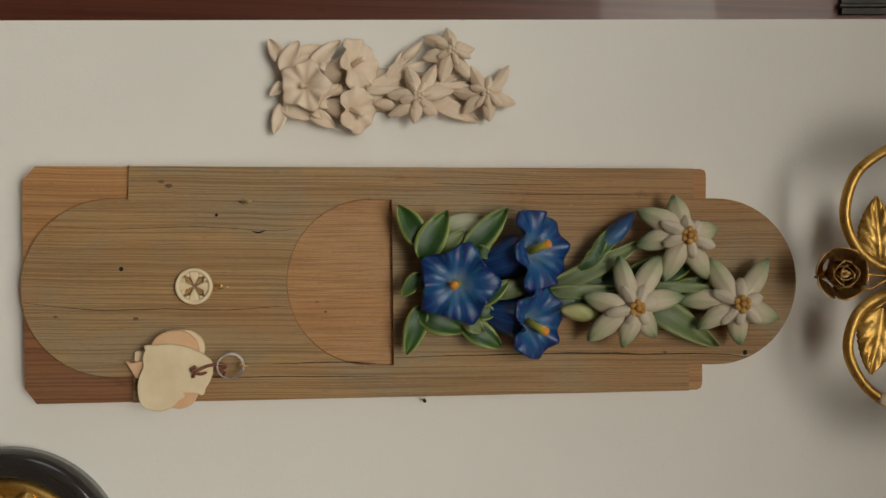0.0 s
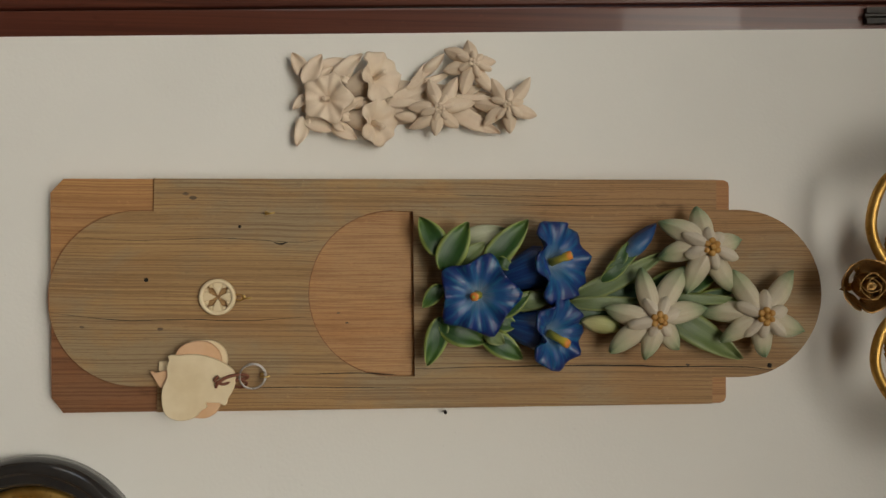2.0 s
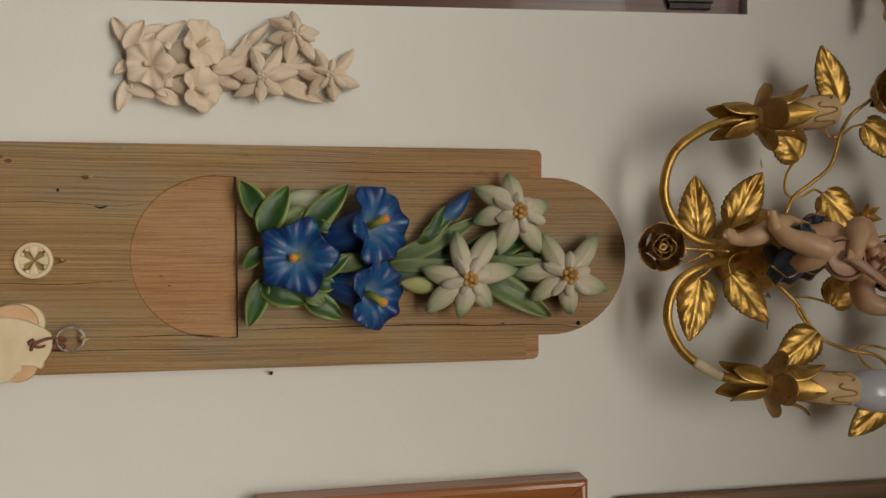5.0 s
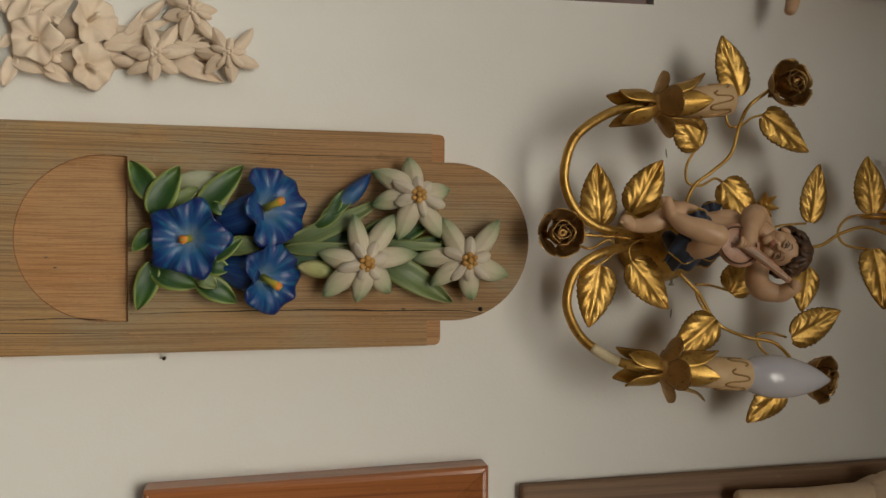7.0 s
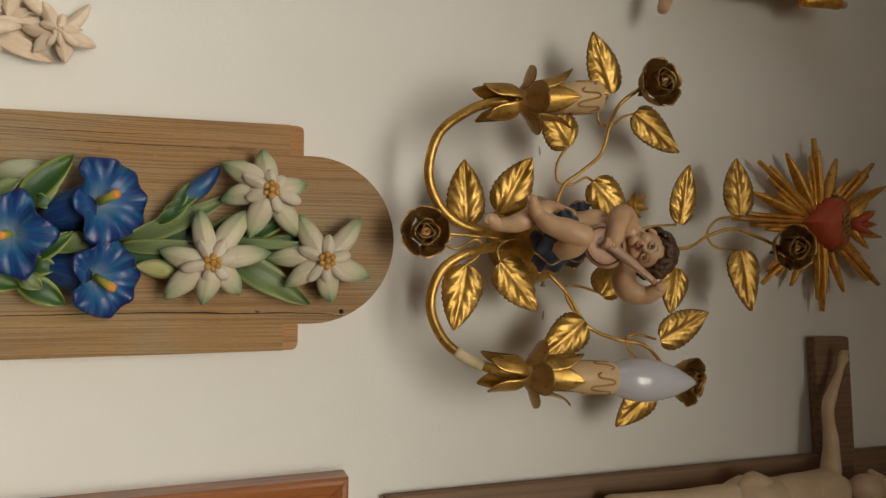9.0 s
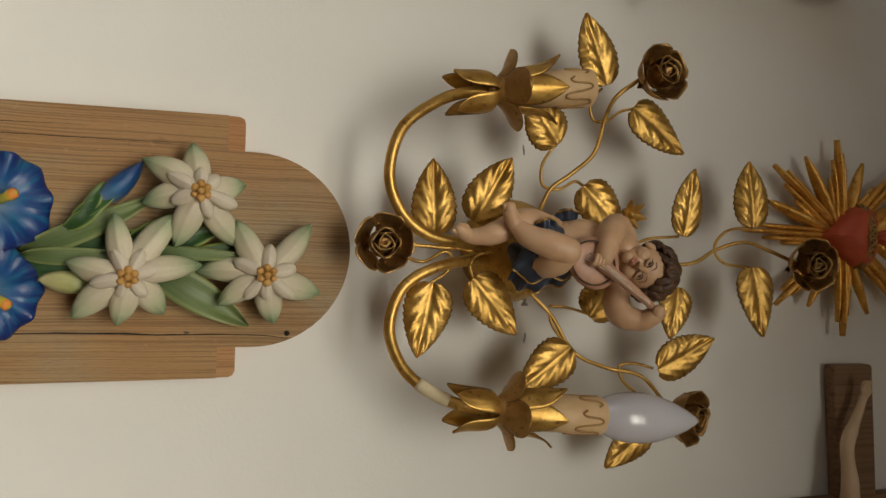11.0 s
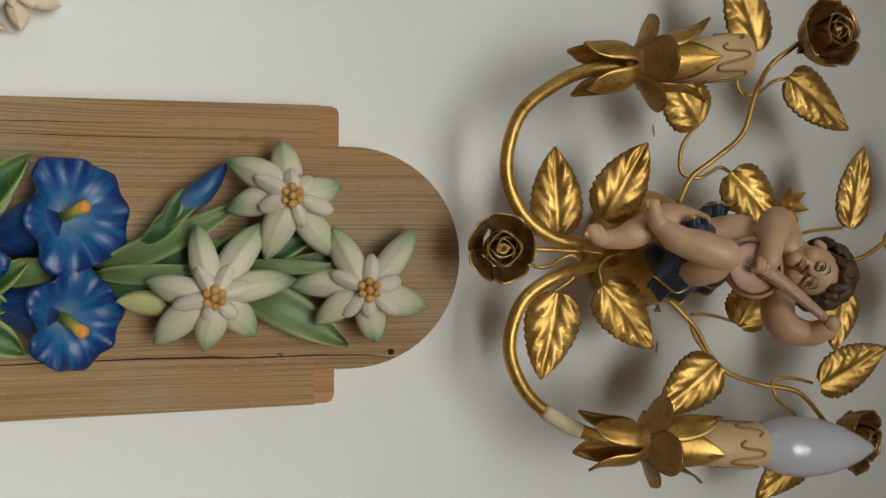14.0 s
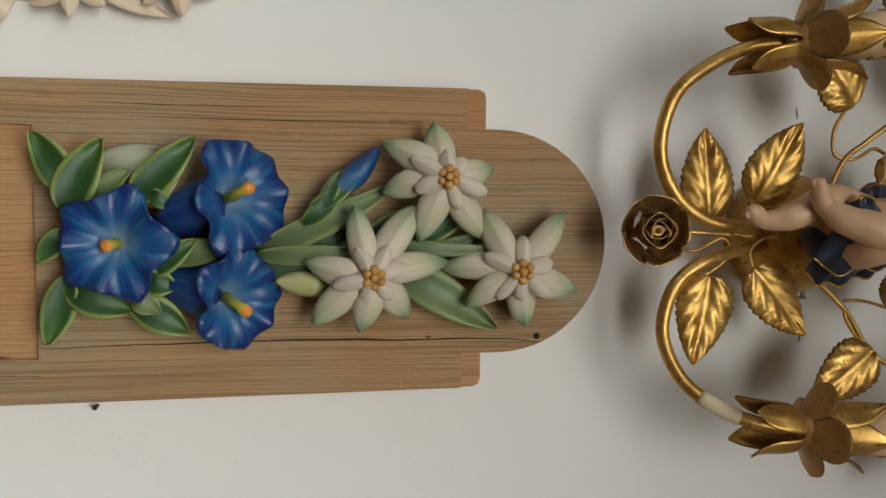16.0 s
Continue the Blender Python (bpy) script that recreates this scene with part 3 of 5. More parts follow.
crack([(-0.068, 1.38), (-0.067, 1.46), (-0.0685, 1.56)], 0.0003)
crack([(0.133, 1.12), (0.131, 1.24), (0.132, 1.36)], 0.0004)
crack([(-0.017, 1.214), (-0.0155, 1.221), (-0.0175, 1.228)], 0.0010)


def edge_line(pts, y, w):
    """The scorched line along a carved edge."""
    bm = bmesh.new()
    tube(bm, [(x, y, z) for x, z in pts], w, 6, straight=True)
    part("carved_edge", bm, STAINED, board, "dark scorched edge of the carving")


edge_line(arc(MOON, 180, 360, 30), 0.0006, 0.0007)
edge_line([(MOON[0] - MOON[2] + 0.001, 1.356), (MOON[0] + MOON[2], 1.359)], 0.0022, 0.0008)
edge_line([(FOOT[0] - FOOT[2], 1.090)] + arc(FOOT, 180, 360, 40) + [(FOOT[0] + FOOT[2], 1.096)], 0.0008, 0.0008)
edge_line([(side_x(LEFT, 1.092), 1.092), (FOOT[0] - FOOT[2], 1.092)], 0.0015, 0.0008)
edge_line([(FOOT[0] + FOOT[2], 1.098), (side_x(RIGHT, 1.098), 1.098)], 0.0015, 0.0008)


def knot(x, z, r):
    """A dark knot: an uneven lens let into the face."""
    bm = bmesh.new()
    mid = bm.verts.new((x, -0.0005, z))
    ring = []
    for j in range(14):
        a = 2 * math.pi * j / 14
        q = r * (0.75 + 0.5 * noise.noise(Vector((x * 90 + math.cos(a), z * 90 + math.sin(a), 0))))
        ring.append(bm.verts.new((x + 0.6 * q * math.cos(a), 0.0001, z + 1.3 * q * math.sin(a))))
    for j in range(14):
        bm.faces.new((mid, ring[j], ring[(j + 1) % 14]))
    part("knot", bm, KNOT, board, "darker knot in the plank")


for x, z, r in ((-0.062, 1.132, 0.005), (-0.066, 1.124, 0.004), (-0.047, 1.203, 0.003), (0.072, 1.100, 0.004), (0.070, 1.022, 0.003), (0.108, 1.645, 0.003), (0.055, 1.280, 0.002), (0.065, 1.289, 0.0018)):
    knot(x, z, r)


def screw_hook(x, z, y=0.0, parent=None):
    bm = bmesh.new()
    tube(bm, [(x, y + 0.001, z), (x, y - 0.007, z), (x + 0.001, y - 0.011, z + 0.001), (x + 0.001, y - 0.012, z + 0.005), (x, y - 0.011, z + 0.010)], 0.0008, 6, 5)
    lathe(bm, [(0.0, 0.0022), (0.001, 0.002)], on_wall(x, z, y, 90) @ Matrix.Rotation(radians(-90), 4, "Y"), 8)
    part("screw_hook", bm, BRASS, parent, "small brass hook")


for x, z in ((0.039, 1.184), (0.118, 1.203), (-0.047, 1.206)):
    screw_hook(x, z, 0.0, board)


# ---- carved flowers, used for the painted relief and the bare garland ----
def edelweiss(c, y, big, small, parent, T, k, pal, balls=7):
    """c: heart; big and small: petal tips, all along the wall."""
    cx, cz = T(c)
    bm = bmesh.new()
    up = Matrix.Rotation(radians(-90), 4, "Y")
    lathe(bm, [(-0.035 * k, 0.010 * k), (-0.010 * k, 0.006 * k), (0.002 * k, 0.010 * k), (0.006 * k, 0.006 * k), (0.007 * k, 0.0003)], on_wall(cx, cz, y, 90) @ up, 14)
    flower = part("edelweiss", bm, pal["white"], parent, pal["elabel"])
    for layer, tips in ((0, big), (1, small)):
        for n, t in enumerate(tips):
            a, L = aim((cx, cz), T(t))
            bm = bmesh.new()
            w = (0.0230 if layer == 0 else 0.0128) * k * (0.92 + 0.16 * random.random())
            if layer == 0:
                w = min(w, 0.58 * L)
            blade(bm, on_wall(cx, cz, y - (0.001 - 0.0035 * (n % 2) * (1 - layer) if layer == 0 else 0.004) * k, a, (-4 if layer == 0 else 8) + random.uniform(-3, 3)),
                  L * 1.02, w, (0.0036 if layer == 0 else 0.0046) * k, cup=-0.05, bend=-0.12 if layer == 0 else -0.24, fat=0.56, tip=(0.66 if layer == 0 else 0.46) + random.uniform(-0.06, 0.10), nu=16, nv=12, wave=random.uniform(0.05, 0.10), crease=-0.13, sweep=random.uniform(-0.22, 0.22) if layer == 0 else 0.0, groove=0.014)
            part("petal", bm, pal["white" if layer == 0 else "cream"], flower)
    for n in range(balls):
        a, r = (n - 1) * 2 * math.pi / (balls - 1), 0.0 if n == 0 else 0.0060 * k * random.uniform(0.9, 1.1)
        bm = bmesh.new()
        ball(bm, (cx + r * math.cos(a), y - (0.0105 if n == 0 else 0.0085) * k, cz + r * math.sin(a)), (0.0034 * k * random.uniform(0.88, 1.12)), seg=10, rings=7)
        part("floret", bm, pal["ochre"], flower)


def bell(c, y, axis, radius, depth, start, parent, T, k, pal, lobe_at, tube_from=None, stretch=(1, 1), pistil=(0, 0), cut=0.0, lobed=0.33, fat_tube=1.0):
    """A gentian trumpet that opens along axis: flared five-lobed rim, throat, tube and pistil."""
    cx, cz = T(c)
    ax = Vector(axis).normalized()
    s = ax.cross(Vector((0, 0, 1))).normalized()
    u = s.cross(ax)
    m = Matrix(((s.x, u.x, ax.x, cx), (s.y, u.y, ax.y, y), (s.z, u.z, ax.z, cz), (0, 0, 0, 1)))
    bm = bmesh.new()
    uv = bm.loops.layers.uv.verify()
    nr, na = 12, 50
    shells = []
    for shell in (0, 1):
        rings = []
        for i in range(nr + 1):
            w = i / nr
            ring = []
            for j in range(na):
                th = 2 * math.pi * j / na
                ph = 5 * (th - radians(lobe_at)) / 2
                lobe = (1 - abs(math.sin(ph)) ** 1.3)
                r = radius * k * (0.10 + 0.90 * w) * (1 + w ** 2 * (lobed * lobe - 0.4 * lobed))
                r *= 1 - cut * w * max(0.0, -math.sin(th)) ** 2
                h = -depth * k * (1 - w) ** 2.4 + 0.35 * cut * radius * k * w * w * max(0.0, -math.sin(th)) ** 2 - 0.10 * radius * k * w ** 5 * lobe + 0.062 * radius * k * w * math.cos(10 * (th - radians(lobe_at))) * (0.4 + w)
                h -= 0.10 * radius * k * w * w * math.cos(5 * (th - radians(lobe_at)))
                h -= 0.0024 * k * shell
                ring.append(bm.verts.new(m @ Vector((r * math.cos(th) * stretch[0], r * math.sin(th) * stretch[1], h))))
            rings.append(ring)
        shells.append(rings)
        for i in range(nr):
            for j in range(na):
                q = ((i, j), (i, (j + 1) % na), (i + 1, (j + 1) % na), (i + 1, j))
                f = bm.faces.new([rings[a][b] for a, b in (q if not shell else q[::-1])])
                for lp, (a, b) in zip(f.loops, ((i, j), (i, j + 1), (i + 1, j + 1), (i + 1, j)) if not shell else ((i + 1, j), (i + 1, j + 1), (i, j + 1), (i, j))):
                    lp[uv].uv = (a / nr, b / na)
    for j in range(na):
        f = bm.faces.new((shells[0][nr][j], shells[0][nr][(j + 1) % na], shells[1][nr][(j + 1) % na], shells[1][nr][j]))
        for lp in f.loops:
            lp[uv].uv = (1, j / na)
    bm.faces.new(shells[0][0])
    flower = part("gentian", bm, pal["blue"], parent, pal["glabel"])
    bm = bmesh.new()
    base = Vector((cx, y, cz)) - ax * depth * k
    if tube_from is None:
        p0 = base - ax * 0.03 * k
        p0.y = start
    else:
        q = T(tube_from)
        p0 = Vector((q[0], start - 0.010 * k, q[1]))
    uvl = bm.loops.layers.uv.verify()
    d = base - ax * 0.001 * k - p0
    mm = Matrix.Translation(p0) @ d.to_track_quat("X", "Z").to_matrix().to_4x4()
    n = d.length
    q = k * fat_tube
    lathe(bm, [(0, 0.008 * k), (n * 0.25, 0.0120 * q), (n * 0.6, 0.0150 * q), (n * 0.85, 0.0165 * q), (n, 0.0140 * q)], mm, 30, 5, 0.10)
    part("tube", bm, pal["tube"], flower)
    bm = bmesh.new()
    p1 = m @ Vector((0, 0, -depth * 0.75 * k))
    p2 = Vector((cx + pistil[0] * k, y - 0.003 * k, cz + pistil[1] * k))
    d = p2 - p1
    mm = Matrix.Translation(p1) @ d.to_track_quat("X", "Z").to_matrix().to_4x4()
    n = d.length
    lathe(bm, [(0, 0.0042 * k), (n * 0.6, 0.0036 * k), (n * 0.8, 0.0046 * k), (n, 0.0044 * k), (n * 1.06, 0.0016 * k)], mm, 10)
    part("pistil", bm, pal["pistil"], flower)


def carved_leaf(a, b, w, y, parent, T, k, material, pitch=4, bend=-0.05, roll=0, cup=0.12, name="leaf", fat=0.5, tip=0.8, thick=0.004, label=""):
    a, b = T(a), T(b)
    ang, L = aim(a, b)
    bm = bmesh.new()
    blade(bm, on_wall(a[0], a[1], y, ang, pitch, roll), L * 1.03, w * k, thick * k, cup=cup, bend=bend, fat=fat, tip=tip, nu=16, nv=10, wave=random.uniform(0.05, 0.11), crease=0.16, sweep=random.uniform(-0.14, 0.14), groove=0.022)
    part(name, bm, material, parent, label)


def flower_relief(parent, T, k, y0, pal):
    Y = lambda d: y0 - d * k
    G, O, S = pal["green"], pal["olive"], pal["sage"]
    # leaves low down
    for a, b, w, d, m in (((-0.005, 1.386), (-0.043, 1.364), 0.026, 0.016, G), ((0.010, 1.386), (-0.038, 1.409), 0.030, 0.022, G), ((0.005, 1.400), (-0.018, 1.428), 0.018, 0.020, O),
                          ((-0.016, 1.402), (-0.033, 1.449), 0.024, 0.008, S), ((0.004, 1.430), (-0.040, 1.472), 0.027, 0.016, G), ((0.006, 1.436), (-0.022, 1.462), 0.020, 0.012, S),
                          ((0.026, 1.386), (0.047, 1.366), 0.017, 0.018, G), ((0.058, 1.386), (0.106, 1.373), 0.024, 0.014, G), ((0.064, 1.384), (0.084, 1.430), 0.027, 0.016, G),
                          ((0.055, 1.440), (0.033, 1.474), 0.018, 0.024, G), ((0.060, 1.440), (0.066, 1.460), 0.020, 0.022, G), ((0.070, 1.430), (0.084, 1.448), 0.018, 0.020, O),
                          ((0.076, 1.428), (0.097, 1.468), 0.026, 0.014, G), ((0.044, 1.452), (0.036, 1.502), 0.020, 0.020, O), ((-0.002, 1.442), (0.010, 1.458), 0.013, 0.020, G)):
        carved_leaf(a, b, w, Y(d), parent, T, k, m)
    # stems and long leaves between the flowers
    for a, b, w, d, m in (((0.040, 1.515), (-0.006, 1.618), 0.021, 0.010, O), ((0.043, 1.515), (0.042, 1.592), 0.015, 0.014, O), ((0.044, 1.530), (0.020, 1.640), 0.024, 0.005, G),
                          ((0.050, 1.612), (0.098, 1.695), 0.031, 0.008, O), ((0.036, 1.612), (0.040, 1.694), 0.012, 0.018, O), ((0.032, 1.595), (0.006, 1.644), 0.020, 0.008, G),
                          ((0.036, 1.625), (0.014, 1.670), 0.018, 0.006, G), ((0.044, 1.640), (0.030, 1.690), 0.018, 0.006, G), ((0.055, 1.500), (0.052, 1.580), 0.022, 0.006, G)):
        carved_leaf(a, b, w, Y(d), parent, T, k, m, pitch=3)
    # the closed bud with its calyx, and the pale one
    carved_leaf((-0.004, 1.572), (-0.036, 1.606), 0.019, Y(0.014), parent, T, k, pal["blue"], cup=-0.25, name="bud", thick=0.011, label=pal["blabel"])
    for a, b, w in (((0.010, 1.562), (-0.019, 1.575), 0.013), ((0.012, 1.553), (-0.010, 1.585), 0.014), ((0.020, 1.548), (-0.004, 1.580), 0.014)):
        carved_leaf(a, b, w, Y(0.016), parent, T, k, G, name="sepal")
    carved_leaf((0.067, 1.568), (0.062, 1.530), 0.019, Y(0.016), parent, T, k, pal["pale"], cup=-0.2, name="bud", thick=0.007, fat=0.5, tip=0.62)
    # flowers
    bell((0.035, 1.421), Y(0.040), (0.05, -1, -0.08), 0.0375, 0.013, y0, parent, T, k, pal, 16, pistil=(0.001, -0.005), lobed=0.29)
    bell((0.000, 1.502), Y(0.034), (-0.14, -0.82, 0.52), 0.0415, 0.017, y0, parent, T, k, pal, 44, (0.020, 1.444), pistil=(-0.006, 0.011), cut=0.34, lobed=0.17, fat_tube=1.3)
    bell((0.075, 1.500), Y(0.034), (0.16, -0.82, 0.52), 0.0375, 0.017, y0, parent, T, k, pal, 20, (0.062, 1.447), pistil=(0.008, 0.011), cut=0.34, lobed=0.17, fat_tube=1.2)
    edelweiss((-0.015, 1.653), Y(0.036), [(-0.044, 1.608), (-0.056, 1.644), (-0.022, 1.690), (0.033, 1.686), (0.032, 1.633), (-0.007, 1.606)], [(-0.028, 1.627), (-0.034, 1.652), (-0.028, 1.667), (-0.004, 1.681), (0.007, 1.661), (-0.006, 1.630)], parent, T, k, pal)
    edelweiss((0.058, 1.599), Y(0.040), [(0.008, 1.583), (0.004, 1.629), (0.044, 1.655), (0.088, 1.628), (0.099, 1.592), (0.089, 1.554), (0.050, 1.549)], [(0.037, 1.587), (0.036, 1.609), (0.049, 1.622), (0.073, 1.612), (0.076, 1.593), (0.064, 1.571)], parent, T, k, pal)
    edelweiss((0.054, 1.709), Y(0.034), [(0.010, 1.681), (0.011, 1.750), (0.073, 1.756), (0.097, 1.716), (0.080, 1.669), (0.049, 1.650)], [(0.043, 1.683), (0.029, 1.712), (0.048, 1.733), (0.073, 1.731), (0.075, 1.710), (0.074, 1.692)], parent, T, k, pal)


PAINTED = dict(white=WHITE, cream=CREAM, blue=BLUE, tube=TUBE, green=GREEN, olive=OLIVE, sage=SAGE, pale=PALE, pistil=PISTIL, ochre=OCHRE, elabel="white edelweiss with green tips and ochre florets", glabel="blue gentian trumpet with yellow pistil", blabel="closed blue gentian bud")
BARE = {k: LIME for k in PAINTED}
BARE.update(elabel="bare carved edelweiss", glabel="bare carved gentian", blabel="bare carved bud")
flower_relief(board, lambda p: p, 1.0, 0.0, PAINTED)

garland = thing("carved_garland", (-0.165, FACE, 1.236), "unpainted pale limewood carving of gentians and edelweiss on the wall", "wood carving")
flower_relief(garland, lambda p: (-0.1655 + 0.65 * (p[0] - 0.035) - 0.030 * (p[1] - 1.38), 1.2655 + 0.655 * (p[1] - 1.420)), 0.65, FACE, BARE)
bm = bmesh.new()
blade(bm, on_wall(-0.166, 1.237, FACE, 91.5), 0.235, 0.05, 0.006, nu=10, nv=6)
part("backing", bm, LIME, garland)

# ---- small things on the board and wall ----
disc = thing("wooden_pendant", (0.039, 0.0, 1.140), "small round pale wooden pendant with a cut-out cross", "pendant")
bm = bmesh.new()
N = 40
for y0, y1, ri, ro in ((-0.006, -0.001, 0.0145, 0.0185),):
    rows = [[bm.verts.new((0.039 + r * math.cos(2 * math.pi * j / N), y, 1.158 + r * math.sin(2 * math.pi * j / N))) for j in range(N)] for r, y in ((ri, y0), (ro - 0.001, y0), (ro, y0 + 0.001), (ro, y1), (ri, y1))]
    for a, b in zip(rows, rows[1:] + rows[:1]):
        for j in range(N):
            bm.faces.new((a[j], a[(j + 1) % N], b[(j + 1) % N], b[j]))
ring = part("ring", bm, MAPLE, disc)
for a in range(0, 360, 90):
    bm = bmesh.new()
    blade(bm, on_wall(0.039 + 0.0018 * math.cos(radians(a)), 1.158 + 0.0018 * math.sin(radians(a)), -0.0012, a, 0), 0.0145, 0.0098, 0.0042, fat=1.0, tip=0.22, nu=8, nv=6, dome=0.3)
    part("wedge", bm, MAPLE, disc)
    for da in (33, 57):
        bm = bmesh.new()
        blade(bm, on_wall(0.039 + 0.0148 * math.cos(radians(a + da)), 1.158 + 0.0148 * math.sin(radians(a + da)), -0.0012, a + da + 180 + (45 - da) * 1.5, 0), 0.0052, 0.0040, 0.0038, fat=0.25, tip=0.9, nu=5, nv=4, dome=0.3)
        part("tooth", bm, MAPLE, disc)
bm = bmesh.new()
tube(bm, [(0.037, -0.004, 1.176), (0.036, -0.008, 1.182), (0.039, -0.010, 1.186), (0.042, -0.008, 1.182), (0.041, -0.004, 1.176)], 0.0006, 6)
part("loop", bm, BRASS, disc, "thin brass wire loop")


def plate(bm, loop, y0, y1, mi=0):
    f = [bm.verts.new((x, y0, z)) for x, z in loop]
    b = [bm.verts.new((x, y1, z)) for x, z in loop]
    bm.faces.new(f).material_index = mi
    bm.faces.new(b[::-1]).material_index = mi
    for i in range(len(loop)):
        j = (i + 1) % len(loop)
        bm.faces.new((f[i], b[i], b[j], f[j])).material_index = mi


def rounded(pts, n=5):
    """A closed smooth outline through a few corner points."""
    p = [Vector((x, 0, z)) for x, z in pts]
    out = []
    for i in range(len(p)):
        a, b, c, d = p[i - 1], p[i], p[(i + 1) % len(p)], p[(i + 2) % len(p)]
        for q in range(n):
            t = q / n
            v = 0.5 * (2 * b + (c - a) * t + (2 * a - 5 * b + 4 * c - d) * t * t + (3 * b - a - 3 * c + d) * t ** 3)
            out.append((v.x, v.z))
    return out


fob = thing("wooden_key_fob", (0.125, -0.004, 1.10), "pale wooden animal-shaped key fobs on a steel ring", "key fob")
bm = bmesh.new()
head_loop = rounded([(0.1016, 1.1142), (0.0965, 1.1255), (0.0960, 1.1432), (0.1009, 1.1609), (0.1081, 1.1737), (0.1145, 1.1788), (0.1261, 1.1790), (0.1389, 1.1727), (0.1446, 1.1640)], 4)[:-4]
jaw_loop = rounded([(0.1436, 1.1500), (0.1516, 1.1463), (0.1592, 1.1387), (0.1617, 1.1236), (0.1553, 1.1110), (0.1412, 1.1071), (0.1285, 1.1082), (0.1183, 1.1126), (0.1080, 1.1143)], 4)[:-4]
plate(bm, head_loop + [(0.1440, 1.1640)] + jaw_loop, -0.017, -0.012)
part("front_plate", bm, MAPLE, fob, "", False, 0.001)
bm = bmesh.new()
plate(bm, rounded([(0.0986, 1.1180), (0.0870, 1.1262), (0.0831, 1.1389), (0.0843, 1.1517), (0.0934, 1.1620), (0.1060, 1.1650), (0.1300, 1.1660), (0.1460, 1.1640), (0.1567, 1.1575), (0.1605, 1.1440), (0.1540, 1.1250), (0.1300, 1.1130)]), -0.0115, -0.0065)
part("middle_plate", bm, PEACH, fob, "darker peach-coloured wood", False, 0.001)
bm = bmesh.new()
plate(bm, [(0.1127, 1.0935), (0.1150, 1.0990), (0.1120, 1.1125), (0.1200, 1.1200), (0.1330, 1.1150), (0.1295, 1.1038)], -0.0115, -0.0065)
part("ear", bm, PEACH, fob, "", False, 0.0008)
bm = bmesh.new()
plate(bm, [(0.1042, 1.1010), (0.1037, 1.1099), (0.1080, 1.1200), (0.1200, 1.1200), (0.1180, 1.1050), (0.1127, 1.1006)], -0.006, -0.001)
part("ear", bm, MAPLE, fob, "", False, 0.0008)
bm = bmesh.new()
plate(bm, rounded([(0.0940, 1.1250), (0.0850, 1.1300), (0.0826, 1.1420), (0.0836, 1.1556), (0.0914, 1.1660), (0.1031, 1.1690), (0.1120, 1.1640), (0.1200, 1.1400)]), -0.006, -0.001)
part("back_plate", bm, MAPLE, fob, "", False, 0.001)
bm = bmesh.new()
tube(bm, [(0.118 + 0.0128 * math.cos(a * math.pi / 12), -0.012 + 0.003 * math.sin(a * math.pi / 12), 1.196 + 0.0128 * math.sin(a * math.pi / 12)) for a in range(25)], 0.0007, 8, 2)
tube(bm, [(0.118 + 0.0118 * math.cos(a * math.pi / 12), -0.0135 + 0.003 * math.sin(a * math.pi / 12), 1.196 + 0.0118 * math.sin(a * math.pi / 12)) for a in range(25)], 0.0006, 8, 2)
part("split_ring", bm, STEEL, fob, "steel split ring")
bm = bmesh.new()
tube(bm, [(0.128, -0.0185, 1.161), (0.122, -0.021, 1.165), (0.117, -0.018, 1.175), (0.116, -0.014, 1.188), (0.120, -0.010, 1.190), (0.122, -0.014, 1.178), (0.125, -0.018, 1.168), (0.121, -0.020, 1.160), (0.117, -0.0195, 1.164)], 0.0017, 6)
part("cord", bm, LEATHER, fob, "knotted brown leather cord")
bm = bmesh.new()
tube(bm, [(0.112, -0.010, 1.166), (0.121, -0.012, 1.182), (0.125, -0.010, 1.190), (0.130, -0.006, 1.182), (0.126, -0.006, 1.168)], 0.0013, 6)
part("cord", bm, LEATHER, fob, "knotted brown leather cord")

nail = thing("nail", (0.161, FACE, 1.392), "small grey steel nail in the plaster wall", "nail")
bm = bmesh.new()
tube(bm, [(0.161, FACE + 0.004, 1.392), (0.161, FACE - 0.007, 1.392)], 0.0013, 8, straight=True)
tube(bm, [(0.161, FACE - 0.007, 1.392), (0.161, FACE - 0.0085, 1.392)], 0.0019, 8, straight=True)
part("shank", bm, IRON, nail)

# ---- the sconce ----
sconce = thing("wall_sconce", (0.028, FACE, 1.955), "gilded metal wall sconce with leaves, roses and two candle arms", "wall lamp")
bm = bmesh.new()
lathe(bm, [(-0.0, 0.051), (0.010, 0.0525), (0.022, 0.0500), (0.036, 0.0430), (0.048, 0.0320), (0.055, 0.0210), (0.059, 0.0100), (0.060, 0.001)], on_wall(0.026, 1.957, FACE, 90) @ Matrix.Rotation(radians(-90), 4, "Y"), 32)
part("back_plate", bm, GOLD, sconce, "domed gilded back plate")
bm = bmesh.new()
tube(bm, [(0.070, FACE - 0.014, 1.973), (0.0795, FACE - 0.014, 1.973)], 0.002, 8, straight=True)
tube(bm, [(0.0795, FACE - 0.014, 1.973), (0.0820, FACE - 0.014, 1.973)], 0.0034, 8, straight=True)
part("screw", bm, STEEL, sconce, "steel screw")
ARM_U = [(0.025, 0.000, 1.938), (0.020, -0.040, 1.880), (0.013, -0.046, 1.847), (-0.007, -0.048, 1.823), (-0.039, -0.050, 1.8115), (-0.078, -0.056, 1.820), (-0.101, -0.066, 1.846), (-0.1105, -0.076, 1.870), (-0.1130, -0.080, 1.898)]
